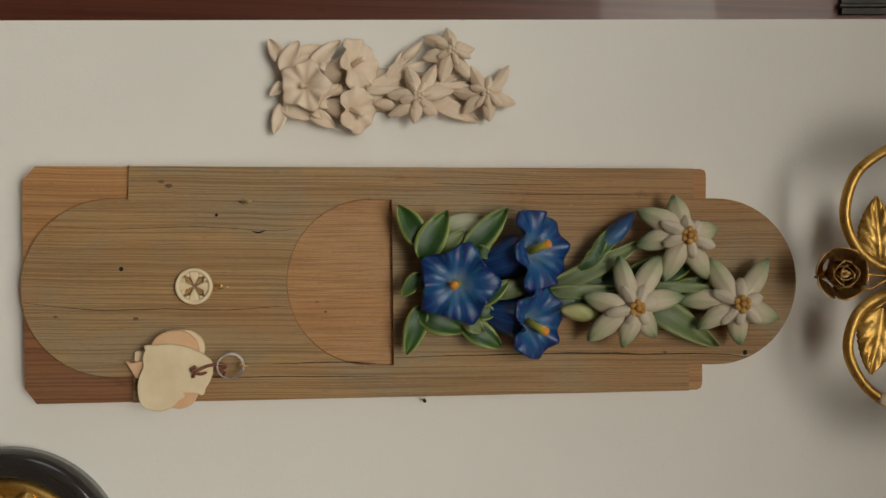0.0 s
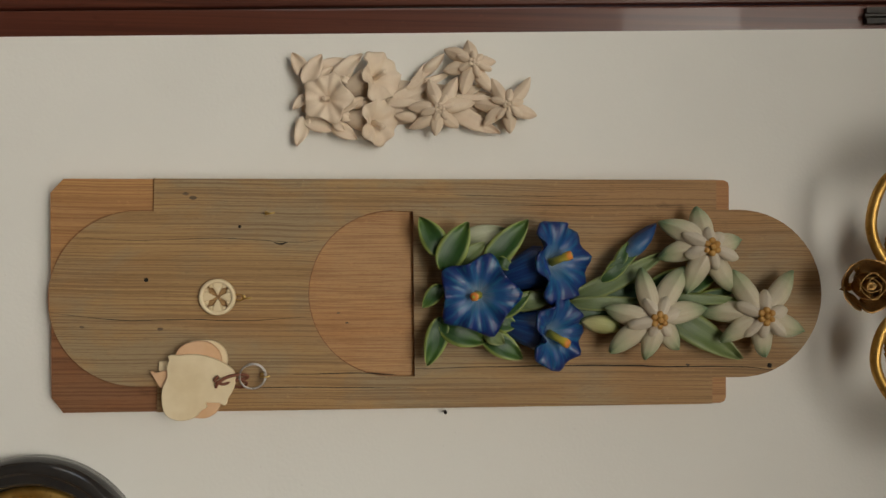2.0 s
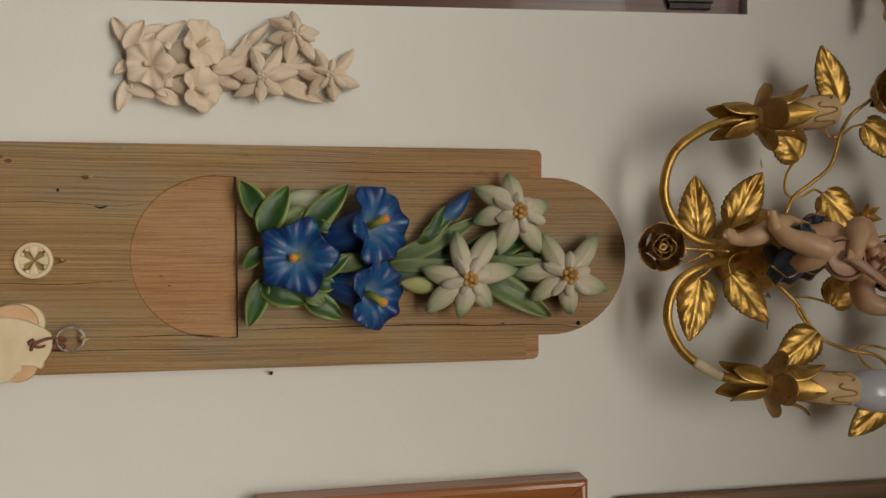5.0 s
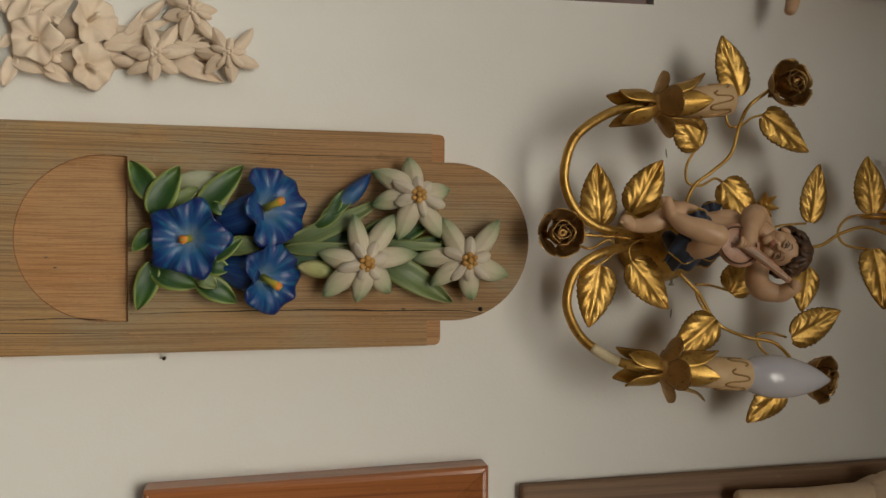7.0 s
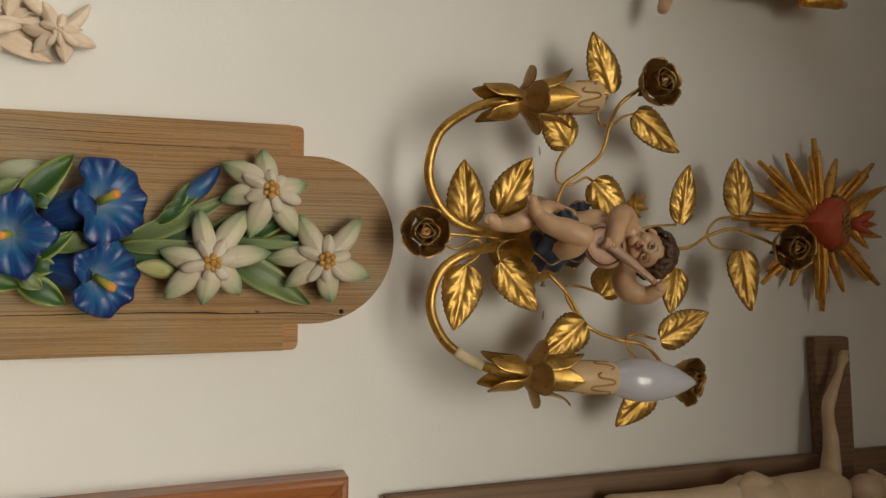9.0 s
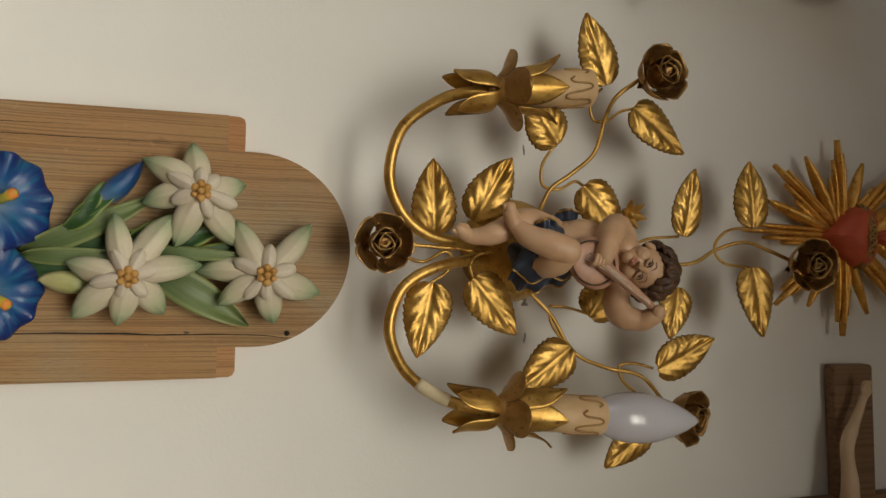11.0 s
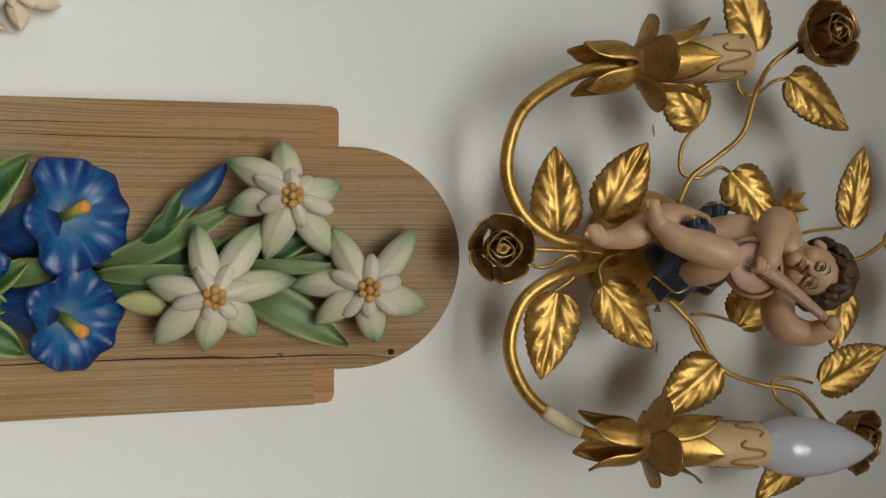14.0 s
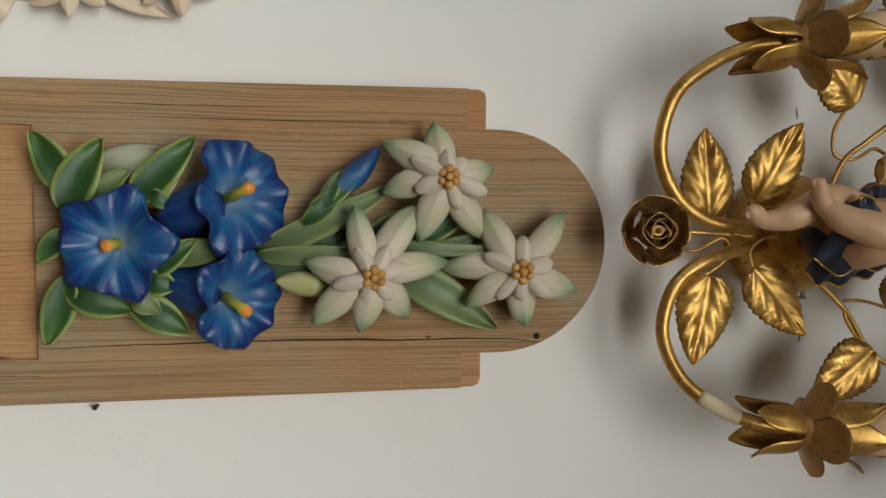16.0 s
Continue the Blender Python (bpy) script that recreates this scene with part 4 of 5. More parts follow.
ARM_L = [(0.032, 0.000, 1.938), (0.042, -0.040, 1.867), (0.058, -0.046, 1.833), (0.081, -0.048, 1.819), (0.107, -0.050, 1.817), (0.135, -0.058, 1.829), (0.154, -0.068, 1.853), (0.1640, -0.078, 1.880), (0.1668, -0.081, 1.906)]
for pts in (ARM_U, ARM_L):
    bm = bmesh.new()
    tube(bm, pts, 0.0052, 12, 8)
    part("arm", bm, GOLD, sconce)
bm = bmesh.new()
line = smooth_line(ARM_L, 8)
tube(bm, line[44:53], 0.0060, 12, straight=True)
part("tape", bm, TAPE, sconce, "cream paper tape wound round the arm")


def shell_petal(bm, m, rows, at, thick=0.0011, lift=0.0012, keel=0.0009, nv=8):
    """A petal of sheet metal about the frame's X: rows of (along, radius, half width), centred on the angle at."""
    uv = bm.loops.layers.uv.verify()
    line = smooth_line(rows, 4)
    outer, inner = [], []
    for i, p in enumerate(line):
        d = line[min(i + 1, len(line) - 1)] - line[max(i - 1, 0)]
        d = Vector((d.x, d.y)).normalized()
        n = Vector((-d.y, d.x)) if d.x > 0 or abs(d.x) < 0.3 and rows[0][0] < rows[-1][0] else Vector((d.y, -d.x))
        ro, ri = [], []
        for j in range(nv + 1):
            v = 2 * j / nv - 1
            up = lift * v * v * i / len(line) + keel * math.exp(-(v * 5) ** 2)
            for out, e in ((ro, up), (ri, up - thick)):
                x, r = p.x + n.x * e, max(p.y + n.y * e, 0.001)
                a = radians(at) + v * max(p.z, 0.0004) / max(p.y, 0.004)
                out.append(bm.verts.new(m @ Vector((x, r * math.cos(a), r * math.sin(a)))))
        outer.append(ro)
        inner.append(ri)

    def quad(vs, c):
        f = bm.faces.new(vs)
        for lp, (i, j) in zip(f.loops, c):
            lp[uv].uv = (i / (len(line) - 1), j / nv)

    for i in range(len(line) - 1):
        for j in range(nv):
            c = ((i, j), (i + 1, j), (i + 1, j + 1), (i, j + 1))
            quad([outer[a][b] for a, b in c], c)
            quad([inner[a][b] for a, b in c[::-1]], c[::-1])
        for j in (0, nv):
            quad([outer[i][j], inner[i][j], inner[i + 1][j], outer[i + 1][j]], ((i, j), (i, j), (i + 1, j), (i + 1, j)))
    for i in (0, len(line) - 1):
        for j in range(nv):
            quad([outer[i][j], outer[i][j + 1], inner[i][j + 1], inner[i][j]], ((i, j), (i, j + 1), (i, j + 1), (i, j)))


TULIP = [(0.004, 0.005, 0.0040), (0.002, 0.0125, 0.0095), (-0.004, 0.0172, 0.0118), (-0.013, 0.0186, 0.0120), (-0.023, 0.0188, 0.0104), (-0.033, 0.0198, 0.0064), (-0.0405, 0.0230, 0.0010)]
SAUCER = [(0.003, 0.005, 0.0045), (0.006, 0.0130, 0.0105), (0.011, 0.0185, 0.0150), (0.0150, 0.0240, 0.0180), (0.0180, 0.0300, 0.0165), (0.0195, 0.0340, 0.0115), (0.0200, 0.0365, 0.0020)]
HUG = [(0.012, 0.0160, 0.0110), (0.022, 0.0188, 0.0150), (0.034, 0.0195, 0.0156), (0.046, 0.0197, 0.0128), (0.056, 0.0205, 0.0066), (0.064, 0.0222, 0.0005)]
FLARE = [(0.012, 0.0160, 0.0100), (0.022, 0.0195, 0.0130), (0.034, 0.0212, 0.0132), (0.045, 0.0228, 0.0105), (0.054, 0.0258, 0.0055), (0.061, 0.0312, 0.0005)]


def candle_arm(x, z, y, tilt, lit, turn, sleeve, outward):
    """Tulip below, drip saucer of petals, candle sleeve; the frame's X is the candle's axis. outward: angles of the leaning petals."""
    m = on_wall(x, z, y, 90 + tilt, 0)
    bm = bmesh.new()
    lathe(bm, [(-0.004, 0.0055), (0.0, 0.0085), (0.003, 0.0120), (0.005, 0.0125), (0.008, 0.0150), (0.014, 0.0178), (0.020, 0.0182), (0.020, 0.0160), (0.012, 0.0140)], m, 24)
    cup = part("cup", bm, BRONZE, sconce)
    bm = bmesh.new()
    tube(bm, [m @ Vector((-0.004, 0.0, 0.004)), m @ Vector((-0.004, 0.0, 0.012))], 0.0024, 8, straight=True)
    part("nut", bm, BRONZE, cup)
    for n in range(4):
        bm = bmesh.new()
        shell_petal(bm, m, TULIP, 47 + n * 90 + turn)
        part("petal", bm, PETALGOLD, cup)
    for n in range(4):
        bm = bmesh.new()
        shell_petal(bm, m, SAUCER, n * 90 + turn * 2, lift=-0.001, keel=0.0004)
        part("petal", bm, PETALBRONZE, cup)
    for at in outward:
        bm = bmesh.new()
        shell_petal(bm, m, FLARE, at, lift=0.001)
        part("petal", bm, PETALGOLD, cup)
    bm = bmesh.new()
    shell_petal(bm, m, HUG, 96, lift=0.0)
    part("petal", bm, PETALGOLD, cup)
    bm = bmesh.new()
    lathe(bm, [(0.014, 0.0165), (0.070, 0.0168), (sleeve - 0.001, 0.0172), (sleeve, 0.0166), (sleeve, 0.0150), (sleeve - 0.014, 0.0150)], m, 28)
    candle = part("candle_sleeve", bm, WAX, sconce, "cream candle sleeve with raised wax drips")
    # one wandering bead of wax round the sleeve
    pts = []
    for n in range(7):
        a = radians(62 + turn + n * 51)
        lo = sleeve - 0.026 - 0.010 * ((n * 7) % 3) / 2
        hi = sleeve - 0.0055
        for dx, da in ((lo + 0.004, 0.0), (lo, 0.16), (lo + 0.004, 0.32), (hi - 0.004, 0.40), (hi, 0.56), (hi - 0.004, 0.72)):
            pts.append(m @ Vector((dx, 0.0171 * math.cos(a + da), 0.0171 * math.sin(a + da))))
    bm = bmesh.new()
    tube(bm, pts, 0.0011, 6, 4)
    part("wax_drip", bm, WAXEDGE, candle)
    if lit:
        bm = bmesh.new()
        e = sleeve - 0.007
        lathe(bm, [(e, 0.0135), (e + 0.007, 0.0148), (e + 0.013, 0.0180), (e + 0.022, 0.0212), (e + 0.034, 0.0232), (e + 0.049, 0.0236), (e + 0.064, 0.0218), (e + 0.081, 0.0172), (e + 0.096, 0.0112), (e + 0.107, 0.0054), (e + 0.112, 0.0022), (e + 0.113, 0.0003)], m, 32)
        part("bulb", bm, BULB, sconce, "unlit opal white candle bulb")


candle_arm(-0.1132, 1.8950, -0.081, 7.2, False, 0, 0.095, (28, 184, 275))
candle_arm(0.1672, 1.9045, -0.082, -4.6, True, 4, 0.1065, (36, 182, 275))


def metal_leaf(a, b, w, y, tipy=0.0, roll=0.0, bend=0.08):
    ang, L = aim(a, b)
    bm = bmesh.new()
    blade(bm, on_wall(a[0], a[1], y, ang, math.degrees(math.atan2(tipy, L)), roll), L, w * 1.22, 0.0010, cup=-0.10, bend=bend * 0.4, veins=0.0011, saw=0.050, teeth=11, fat=0.38, tip=0.80, nu=60, nv=18, crease=0.06, dome=0.2, wave=0.03)
    part("leaf", bm, LEAFGOLD, sconce, "embossed gilded leaf with toothed edge")


LEAVES = [((0.014, 1.860), (-0.057, 1.858), 0.035), ((0.000, 1.896), (-0.061, 1.930), 0.036), ((0.058, 1.858), (0.126, 1.844), 0.037), ((0.053, 1.899), (0.107, 1.946), 0.037),
          ((-0.078, 1.980), (-0.120, 1.945), 0.037), ((-0.139, 2.029), (-0.206, 2.003), 0.036), ((-0.122, 2.064), (-0.079, 2.126), 0.035), ((-0.040, 2.009), (0.006, 2.050), 0.036),
          ((0.006, 2.121), (-0.063, 2.131), 0.030), ((-0.007, 2.212), (-0.077, 2.208), 0.034), ((0.035, 2.210), (0.108, 2.219), 0.037), ((0.118, 1.999), (0.158, 1.945), 0.036),
          ((0.089, 2.022), (0.050, 2.050), 0.034), ((0.058, 2.120), (0.110, 2.107), 0.032), ((0.141, 2.096), (0.109, 2.160), 0.035), ((0.200, 2.092), (0.240, 2.047), 0.034)]
for n, (a, b, w) in enumerate(LEAVES):
    metal_leaf(a, b, w, -0.034 - 0.004 * (n % 3), 0.006 * ((n * 5) % 3 - 1), 5 * ((n * 7) % 3 - 1))

STEMS = [([(-0.012, 1.966), (-0.035, 1.977), (-0.051, 1.998), (-0.072, 2.019), (-0.105, 2.028), (-0.126, 2.034), (-0.144, 2.056)], 0.0021, -0.058), ([(-0.079, 1.981), (-0.059, 1.968), (-0.039, 1.969), (-0.035, 1.985), (-0.044, 2.004), (-0.040, 2.012)], 0.0015),
         ([(-0.138, 2.030), (-0.125, 2.018), (-0.107, 2.021), (-0.106, 2.035), (-0.117, 2.052), (-0.121, 2.066)], 0.0015), ([(0.065, 1.958), (0.089, 1.983), (0.114, 2.000), (0.129, 2.015), (0.141, 2.049), (0.149, 2.084), (0.181, 2.118)], 0.0021),
         ([(0.079, 1.980), (0.080, 1.999), (0.089, 2.032)], 0.0015), ([(0.084, 1.980), (0.098, 1.984), (0.119, 2.001)], 0.0015), ([(0.141, 2.098), (0.136, 2.077), (0.138, 2.060), (0.153, 2.063), (0.169, 2.084)], 0.0015),
         ([(0.030, 2.060), (0.034, 2.134), (0.018, 2.170), (0.009, 2.202), (0.016, 2.235), (0.030, 2.272)], 0.0020), ([(-0.007, 2.214), (-0.002, 2.182), (0.015, 2.168), (0.031, 2.177), (0.036, 2.213)], 0.0015),
         ([(0.015, 2.073), (0.009, 2.091), (0.006, 2.124)], 0.0015), ([(0.014, 1.858), (0.020, 1.864), (0.024, 1.876), (0.028, 1.900)], 0.0015), ([(0.059, 1.858), (0.048, 1.874), (0.036, 1.880), (0.029, 1.871), (0.039, 1.852), (0.036, 1.835)], 0.0015),
         ([(0.000, 1.895), (0.007, 1.893), (0.016, 1.901), (0.023, 1.920)], 0.0015), ([(0.053, 1.900), (0.040, 1.897), (0.031, 1.906), (0.028, 1.920)], 0.0015), ([(0.172, 2.108), (0.190, 2.100), (0.200, 2.092)], 0.0014), ([(0.015, 2.073), (0.028, 2.040), (0.030, 2.000), (0.028, 1.975)], 0.0018), ([(0.06, 2.12), (0.05, 2.09), (0.03, 2.06)], 0.0015)]
for pts, r, *end in STEMS:
    bm = bmesh.new()
    tube(bm, [(x, -0.030 - 0.003 * math.sin(3.0 * i) + ((end[0] + 0.03) * (i / (len(pts) - 1)) ** 2 if end else 0), z) for i, (x, z) in enumerate(pts)], r, 8, 7)
    part("stem", bm, GOLD, sconce, "thin gilded wire stem")


def rose(x, z, y, r, axis, turn):
    """A rolled sheet-metal rose: heart, cupped petals in two rounds, sepals. axis: the way it opens."""
    ax = Vector(axis).normalized()
    m = Matrix.Translation((x, y, z)) @ ax.to_track_quat("X", "Z").to_matrix().to_4x4()
    bm = bmesh.new()
    lathe(bm, [(-0.016, 0.002), (-0.008, 0.004), (0.0, 0.006), (0.010, 0.0055), (0.018, 0.0035), (0.010, 0.002)], m, 12)
    flower = part("rose", bm, DARKGOLD, sconce, "tarnished sheet-metal rose")
    for count, q, L, w, off, along, curl, wr in ((2, 2, 0.66, 1.10, 0, 0.002, -0.05, 0.0062), (3, 6, 0.86, 1.45, 0, 0.000, -0.04, 0.0105), (4, 17, 1.02, 1.55, 35, -0.004, -0.10, 0.0150), (5, 50, 1.04, 1.40, 12, -0.008, -0.20, 0.0220)):
        for n in range(count):
            bm = bmesh.new()
            blade(bm, petal_frame(m, along, wr * 0.55, turn + off + n * 360 / count, q), r * L, r * w, 0.0010, bend=curl, fat=0.42, tip=0.22, nu=9, nv=8, dome=0.2, wave=0.04, wrap=wr)
            part("petal", bm, DARKGOLD, flower)
    for n in range(4):
        bm = bmesh.new()
        blade(bm, petal_frame(m, -0.014, 0.002, turn + n * 90, 62 + 16 * (n % 2)), r * 0.9, r * 0.36, 0.0009, cup=-0.2, bend=-0.15, fat=0.5, tip=0.8, nu=7, nv=4)
        part("sepal", bm, DARKGOLD, flower)


rose(0.023, 1.8095, -0.040, 0.0226, (0, -1, -0.05), 12)
rose(*(-0.1480, 2.0710), -0.062, 0.0245, (-0.10, -0.92, 0.12), 35)
rose(0.187, 2.126, -0.042, 0.0255, (0.10, -0.9, 0.40), 60)
rose(0.030, 2.278, -0.040, 0.0255, (0.05, -1, -0.12), 20)
bm = bmesh.new()
tube(bm, [(0.023, -0.030, 1.818), (0.024, -0.036, 1.840), (0.026, -0.034, 1.880)], 0.002, 8)
part("stem", bm, GOLD, sconce, "thin gilded wire stem")
bm = bmesh.new()
lathe(bm, [(0, 0.003), (0.004, 0.005), (0.008, 0.002)], on_wall(-0.013, 2.056, -0.045, 90) @ Matrix.Rotation(radians(-90), 4, "Y"), 10)
bloom = part("blossom", bm, GOLD, sconce, "small bright gilded blossom")
for n in range(6):
    bm = bmesh.new()
    blade(bm, on_wall(-0.013, 2.056, -0.047, n * 60 + 15, 30), 0.017, 0.009, 0.001, cup=-0.2, bend=0.1, nu=7, nv=4)
    part("petal", bm, GOLD, bloom)


# ---- the cherub figure on the sconce: one plain mesh ----
def limb(bm, pts, radii, mi=0):
    """A soft limb through points, each with its own thickness, round at both ends."""
    line = smooth_line(pts, 5)
    rings, up, seg = [], Vector((0.31, 0.9, 0.17)), 12
    last = len(line) - 1
    cut = []
    for i, p in enumerate(line):
        w = i / last * (len(radii) - 1)
        k = min(int(w), len(radii) - 2)
        f = w - k
        f = f * f * (3 - 2 * f)
        cut.append((p, (line[min(i + 1, last)] - line[max(i - 1, 0)]).normalized(), radii[k] + (radii[k + 1] - radii[k]) * f))
    p, d, r = cut[0]
    cut = [(p - d * r * math.cos(a), d, r * math.sin(a)) for a in (0.1, 0.5, 1.0)] + cut
    p, d, r = cut[-1]
    cut += [(p + d * r * math.cos(a), d, r * math.sin(a)) for a in (1.0, 0.5, 0.1)]
    for p, d, r in cut:
        s = d.cross(up).normalized()
        up = s.cross(d).normalized()
        rings.append([bm.verts.new(p + (s * math.cos(q * 2 * math.pi / seg) + up * math.sin(q * 2 * math.pi / seg)) * r) for q in range(seg)])
    for a, b in zip(rings, rings[1:]):
        for q in range(seg):
            bm.faces.new((a[q], a[(q + 1) % seg], b[(q + 1) % seg], b[q])).material_index = mi
    bm.faces.new(rings[0][::-1]).material_index = mi
    bm.faces.new(rings[-1]).material_index = mi


bm = bmesh.new()
# legs
limb(bm, [(0.0120, -0.0750, 1.8720), (0.0150, -0.0780, 1.8850), (0.0110, -0.0820, 1.9020), (-0.0000, -0.0800, 1.9300), (0.0070, -0.0700, 1.9600)], [0.0048, 0.0075, 0.0105, 0.0125, 0.0140])
ball(bm, (0.0090, -0.0800, 1.8710), (0.0055, 0.006, 0.0075))
limb(bm, [(0.0040, -0.0980, 1.9130), (0.0140, -0.1040, 1.9250), (0.0200, -0.1100, 1.9410), (0.0250, -0.1120, 1.9560)], [0.0070, 0.0105, 0.0125, 0.0130])
limb(bm, [(0.0250, -0.1100, 1.9570), (0.0330, -0.1000, 1.9520), (0.0350, -0.0850, 1.9480), (0.0280, -0.0700, 1.9560)], [0.0130, 0.0145, 0.0150, 0.0150])
limb(bm, [(0.0040, -0.0980, 1.9130), (-0.0040, -0.1000, 1.9080), (-0.0090, -0.1020, 1.9060)], [0.0072, 0.0070, 0.0050])
for foot, toe in (((0.0150, -0.0780, 1.8780), (0.0090, -0.0830, 1.8672)), ((-0.0010, -0.1000, 1.9090), (-0.0105, -0.1035, 1.9050))):
    a, b = Vector(foot), Vector(toe)
    limb(bm, [a, a.lerp(b, 0.6), b], [0.0062, 0.0062, 0.0050])
    d = (b - a).normalized()
    across = d.cross(Vector((0, -1, 0))).normalized()
    for n in range(5):
        p = b + across * (n - 2) * 0.0021 + d * (0.0036 - 0.0005 * n)
        limb(bm, [p - d * 0.003, p], [0.0016, 0.0019 - 0.00013 * n])
ball(bm, (0.0262, -0.1165, 1.9575), (0.0085, 0.0075, 0.0085))
# trunk
limb(bm, [(0.0190, -0.0700, 1.9650), (0.0190, -0.0750, 1.9830), (0.0240, -0.0780, 2.0040), (0.0300, -0.0760, 2.0270)], [0.0210, 0.0220, 0.0230, 0.0200])
ball(bm, (0.0070, -0.0800, 1.9870), (0.012, 0.012, 0.020))
# arms
limb(bm, [(0.0130, -0.0800, 2.0310), (0.0020, -0.0880, 2.0180), (0.0080, -0.1000, 2.0050), (0.0200, -0.1120, 1.9950), (0.0290, -0.1160, 1.9910)], [0.0125, 0.0130, 0.0125, 0.0090, 0.0085])
limb(bm, [(0.0510, -0.0800, 2.0300), (0.0670, -0.0860, 2.0210), (0.0810, -0.0920, 2.0230), (0.0860, -0.1000, 2.0380), (0.0820, -0.1080, 2.0450), (0.0780, -0.1100, 2.0500)], [0.0120, 0.0125, 0.0125, 0.0100, 0.0085, 0.0075])
# head, turned and leaning, built in its own frame: across, forward, up
UP = Vector((0.52, 0.0, 0.855)).normalized()
SIDE = Vector((0.855, 0.0, -0.52)).normalized()
FORE = Vector((0, -1, 0)) * math.cos(radians(20)) + SIDE * math.sin(radians(20))
SIDE = SIDE * math.cos(radians(20)) + Vector((0, 1, 0)) * math.sin(radians(20))
HEADM = Matrix(((SIDE.x, FORE.x, UP.x), (SIDE.y, FORE.y, UP.y), (SIDE.z, FORE.z, UP.z)))
HEAD_AT = Vector((0.0385, -0.0950, 2.0436))


def hd(r, f, u):
    return HEAD_AT + HEADM @ Vector((r, f, u)) * 0.001


def head_ball(c, r, mi=0, seg=18, rings=12):
    ball(bm, hd(*c), tuple(q * 0.001 for q in r), mi, seg, rings, HEADM.to_4x4())


head_ball((0, 0, 2), (20, 20, 23))
head_ball((0, 4, -14), (15.5, 14.5, 13))
for sgn in (-1, 1):
    head_ball((sgn * 8.5, 10.5, -15.5), (7.5, 7.0, 7.5))
    head_ball((sgn * 7.6, 17.4, -8.6), (3.5, 2.0, 1.9), 6, 12, 8)
    head_ball((sgn * 7.2, 19.2, -8.6), (2.0, 0.7, 1.8), 1, 10, 8)
    limb(bm, [hd(sgn * 3.4, 18.8, -8.0), hd(sgn * 6.0, 19.6, -5.9), hd(sgn * 9.0, 18.9, -6.0), hd(sgn * 11.6, 16.8, -8.2)], [0.0004, 0.0006, 0.0006, 0.0003], 1)
    limb(bm, [hd(sgn * 3.4, 18.6, -9.4), hd(sgn * 7.2, 19.4, -11.4), hd(sgn * 11.4, 16.6, -9.2)], [0.0012, 0.0013, 0.0010])
    limb(bm, [hd(sgn * 3.2, 19.8, -2.6), hd(sgn * 7.6, 19.4, -0.6), hd(sgn * 12.0, 16.2, -2.8)], [0.0002, 0.0004, 0.0002], 1)
    head_ball((sgn * 2.3, 20.2, -16.4), (1.9, 1.9, 1.6), 0, 10, 8)
    head_ball((sgn * 19.5, -1, -8), (3.2, 4.2, 6.0), 0, 10, 8)
head_ball((0, 12.5, -26), (6.0, 5.2, 4.6))
limb(bm, [hd(0, 19.6, -6), hd(0, 21.2, -11), hd(0, 22.6, -15.4)], [0.0020, 0.0023, 0.0029])
limb(bm, [hd(-4.6, 17.6, -21.4), hd(-1.6, 19.4, -20.6), hd(0, 19.3, -20.9), hd(1.6, 19.4, -20.6), hd(4.6, 17.6, -21.4)], [0.0006, 0.0013, 0.0012, 0.0013, 0.0006], 7)
limb(bm, [hd(-3.0, 17.8, -22.4), hd(0, 19.0, -23.0), hd(3.0, 17.8, -22.4)], [0.0007, 0.0016, 0.0007], 7)
limb(bm, [hd(-2, -4, -16), hd(-3, -8, -28)], [0.013, 0.014])
# hair: a cap and many curling locks
head_ball((0, -3.0, 11), (22.0, 20.5, 20.5), 1)
rnd = random.Random(4)
made = 0
while made < 125:
    v = Vector((rnd.uniform(-1, 1), rnd.uniform(-0.9, 0.9), rnd.uniform(-0.8, 1))).normalized()
    if v.z < 0.34 + 0.36 * v.y - 0.62 * abs(v.x):
        continue
    made += 1
    q = Vector((v.x * 23.5, v.y * 21.5 - 2.0, v.z * 25.5 + 4.5))
    t = v.cross(Vector((rnd.uniform(-1, 1), rnd.uniform(-1, 1), rnd.uniform(-1, 1)))).normalized()
    b = v.cross(t)
    k = rnd.uniform(0.8, 1.25)
    pts = [q - t * 6.5 * k - v * 1.2, q - t * 2.0 * k + b * 3.0 + v * 1.6, q + t * 3.0 * k + b * 1.2 + v * 2.6, q + t * 5.2 * k - b * 3.2 + v * 2.0, q + t * 1.6 * k - b * 4.4 + v * 1.2]
    limb(bm, [hd(*p) for p in pts], [0.0018, 0.0033 * k, 0.0036 * k, 0.0028, 0.0012], 1)
for pts in (((-16, 11, 22), (-12, 17, 19), (-9, 19.5, 14), (-12, 18, 9)), ((9, 13, 24), (13, 16.5, 19), (12, 18.5, 13), (15, 16, 8)), ((0, 15, 25), (-3, 19, 21), (2, 21, 17), (5, 20.5, 13)), ((-9, 17, 19), (-5, 20, 16), (-1, 20.5, 12), (2, 19.8, 9.5), (0, 19.5, 8)), ((6, 17.5, 20), (5, 20, 15), (8, 19, 10.5), (10, 17.5, 9)), ((14, 12, 17), (15.5, 14, 11), (18, 10, 6), (18, 8, 2)), ((-14, 12, 17), (-16, 13, 11), (-18, 10, 6), (-19, 6, 1))):
    limb(bm, [hd(*p) for p in pts], [0.0030, 0.0042, 0.0036, 0.0018], 1)


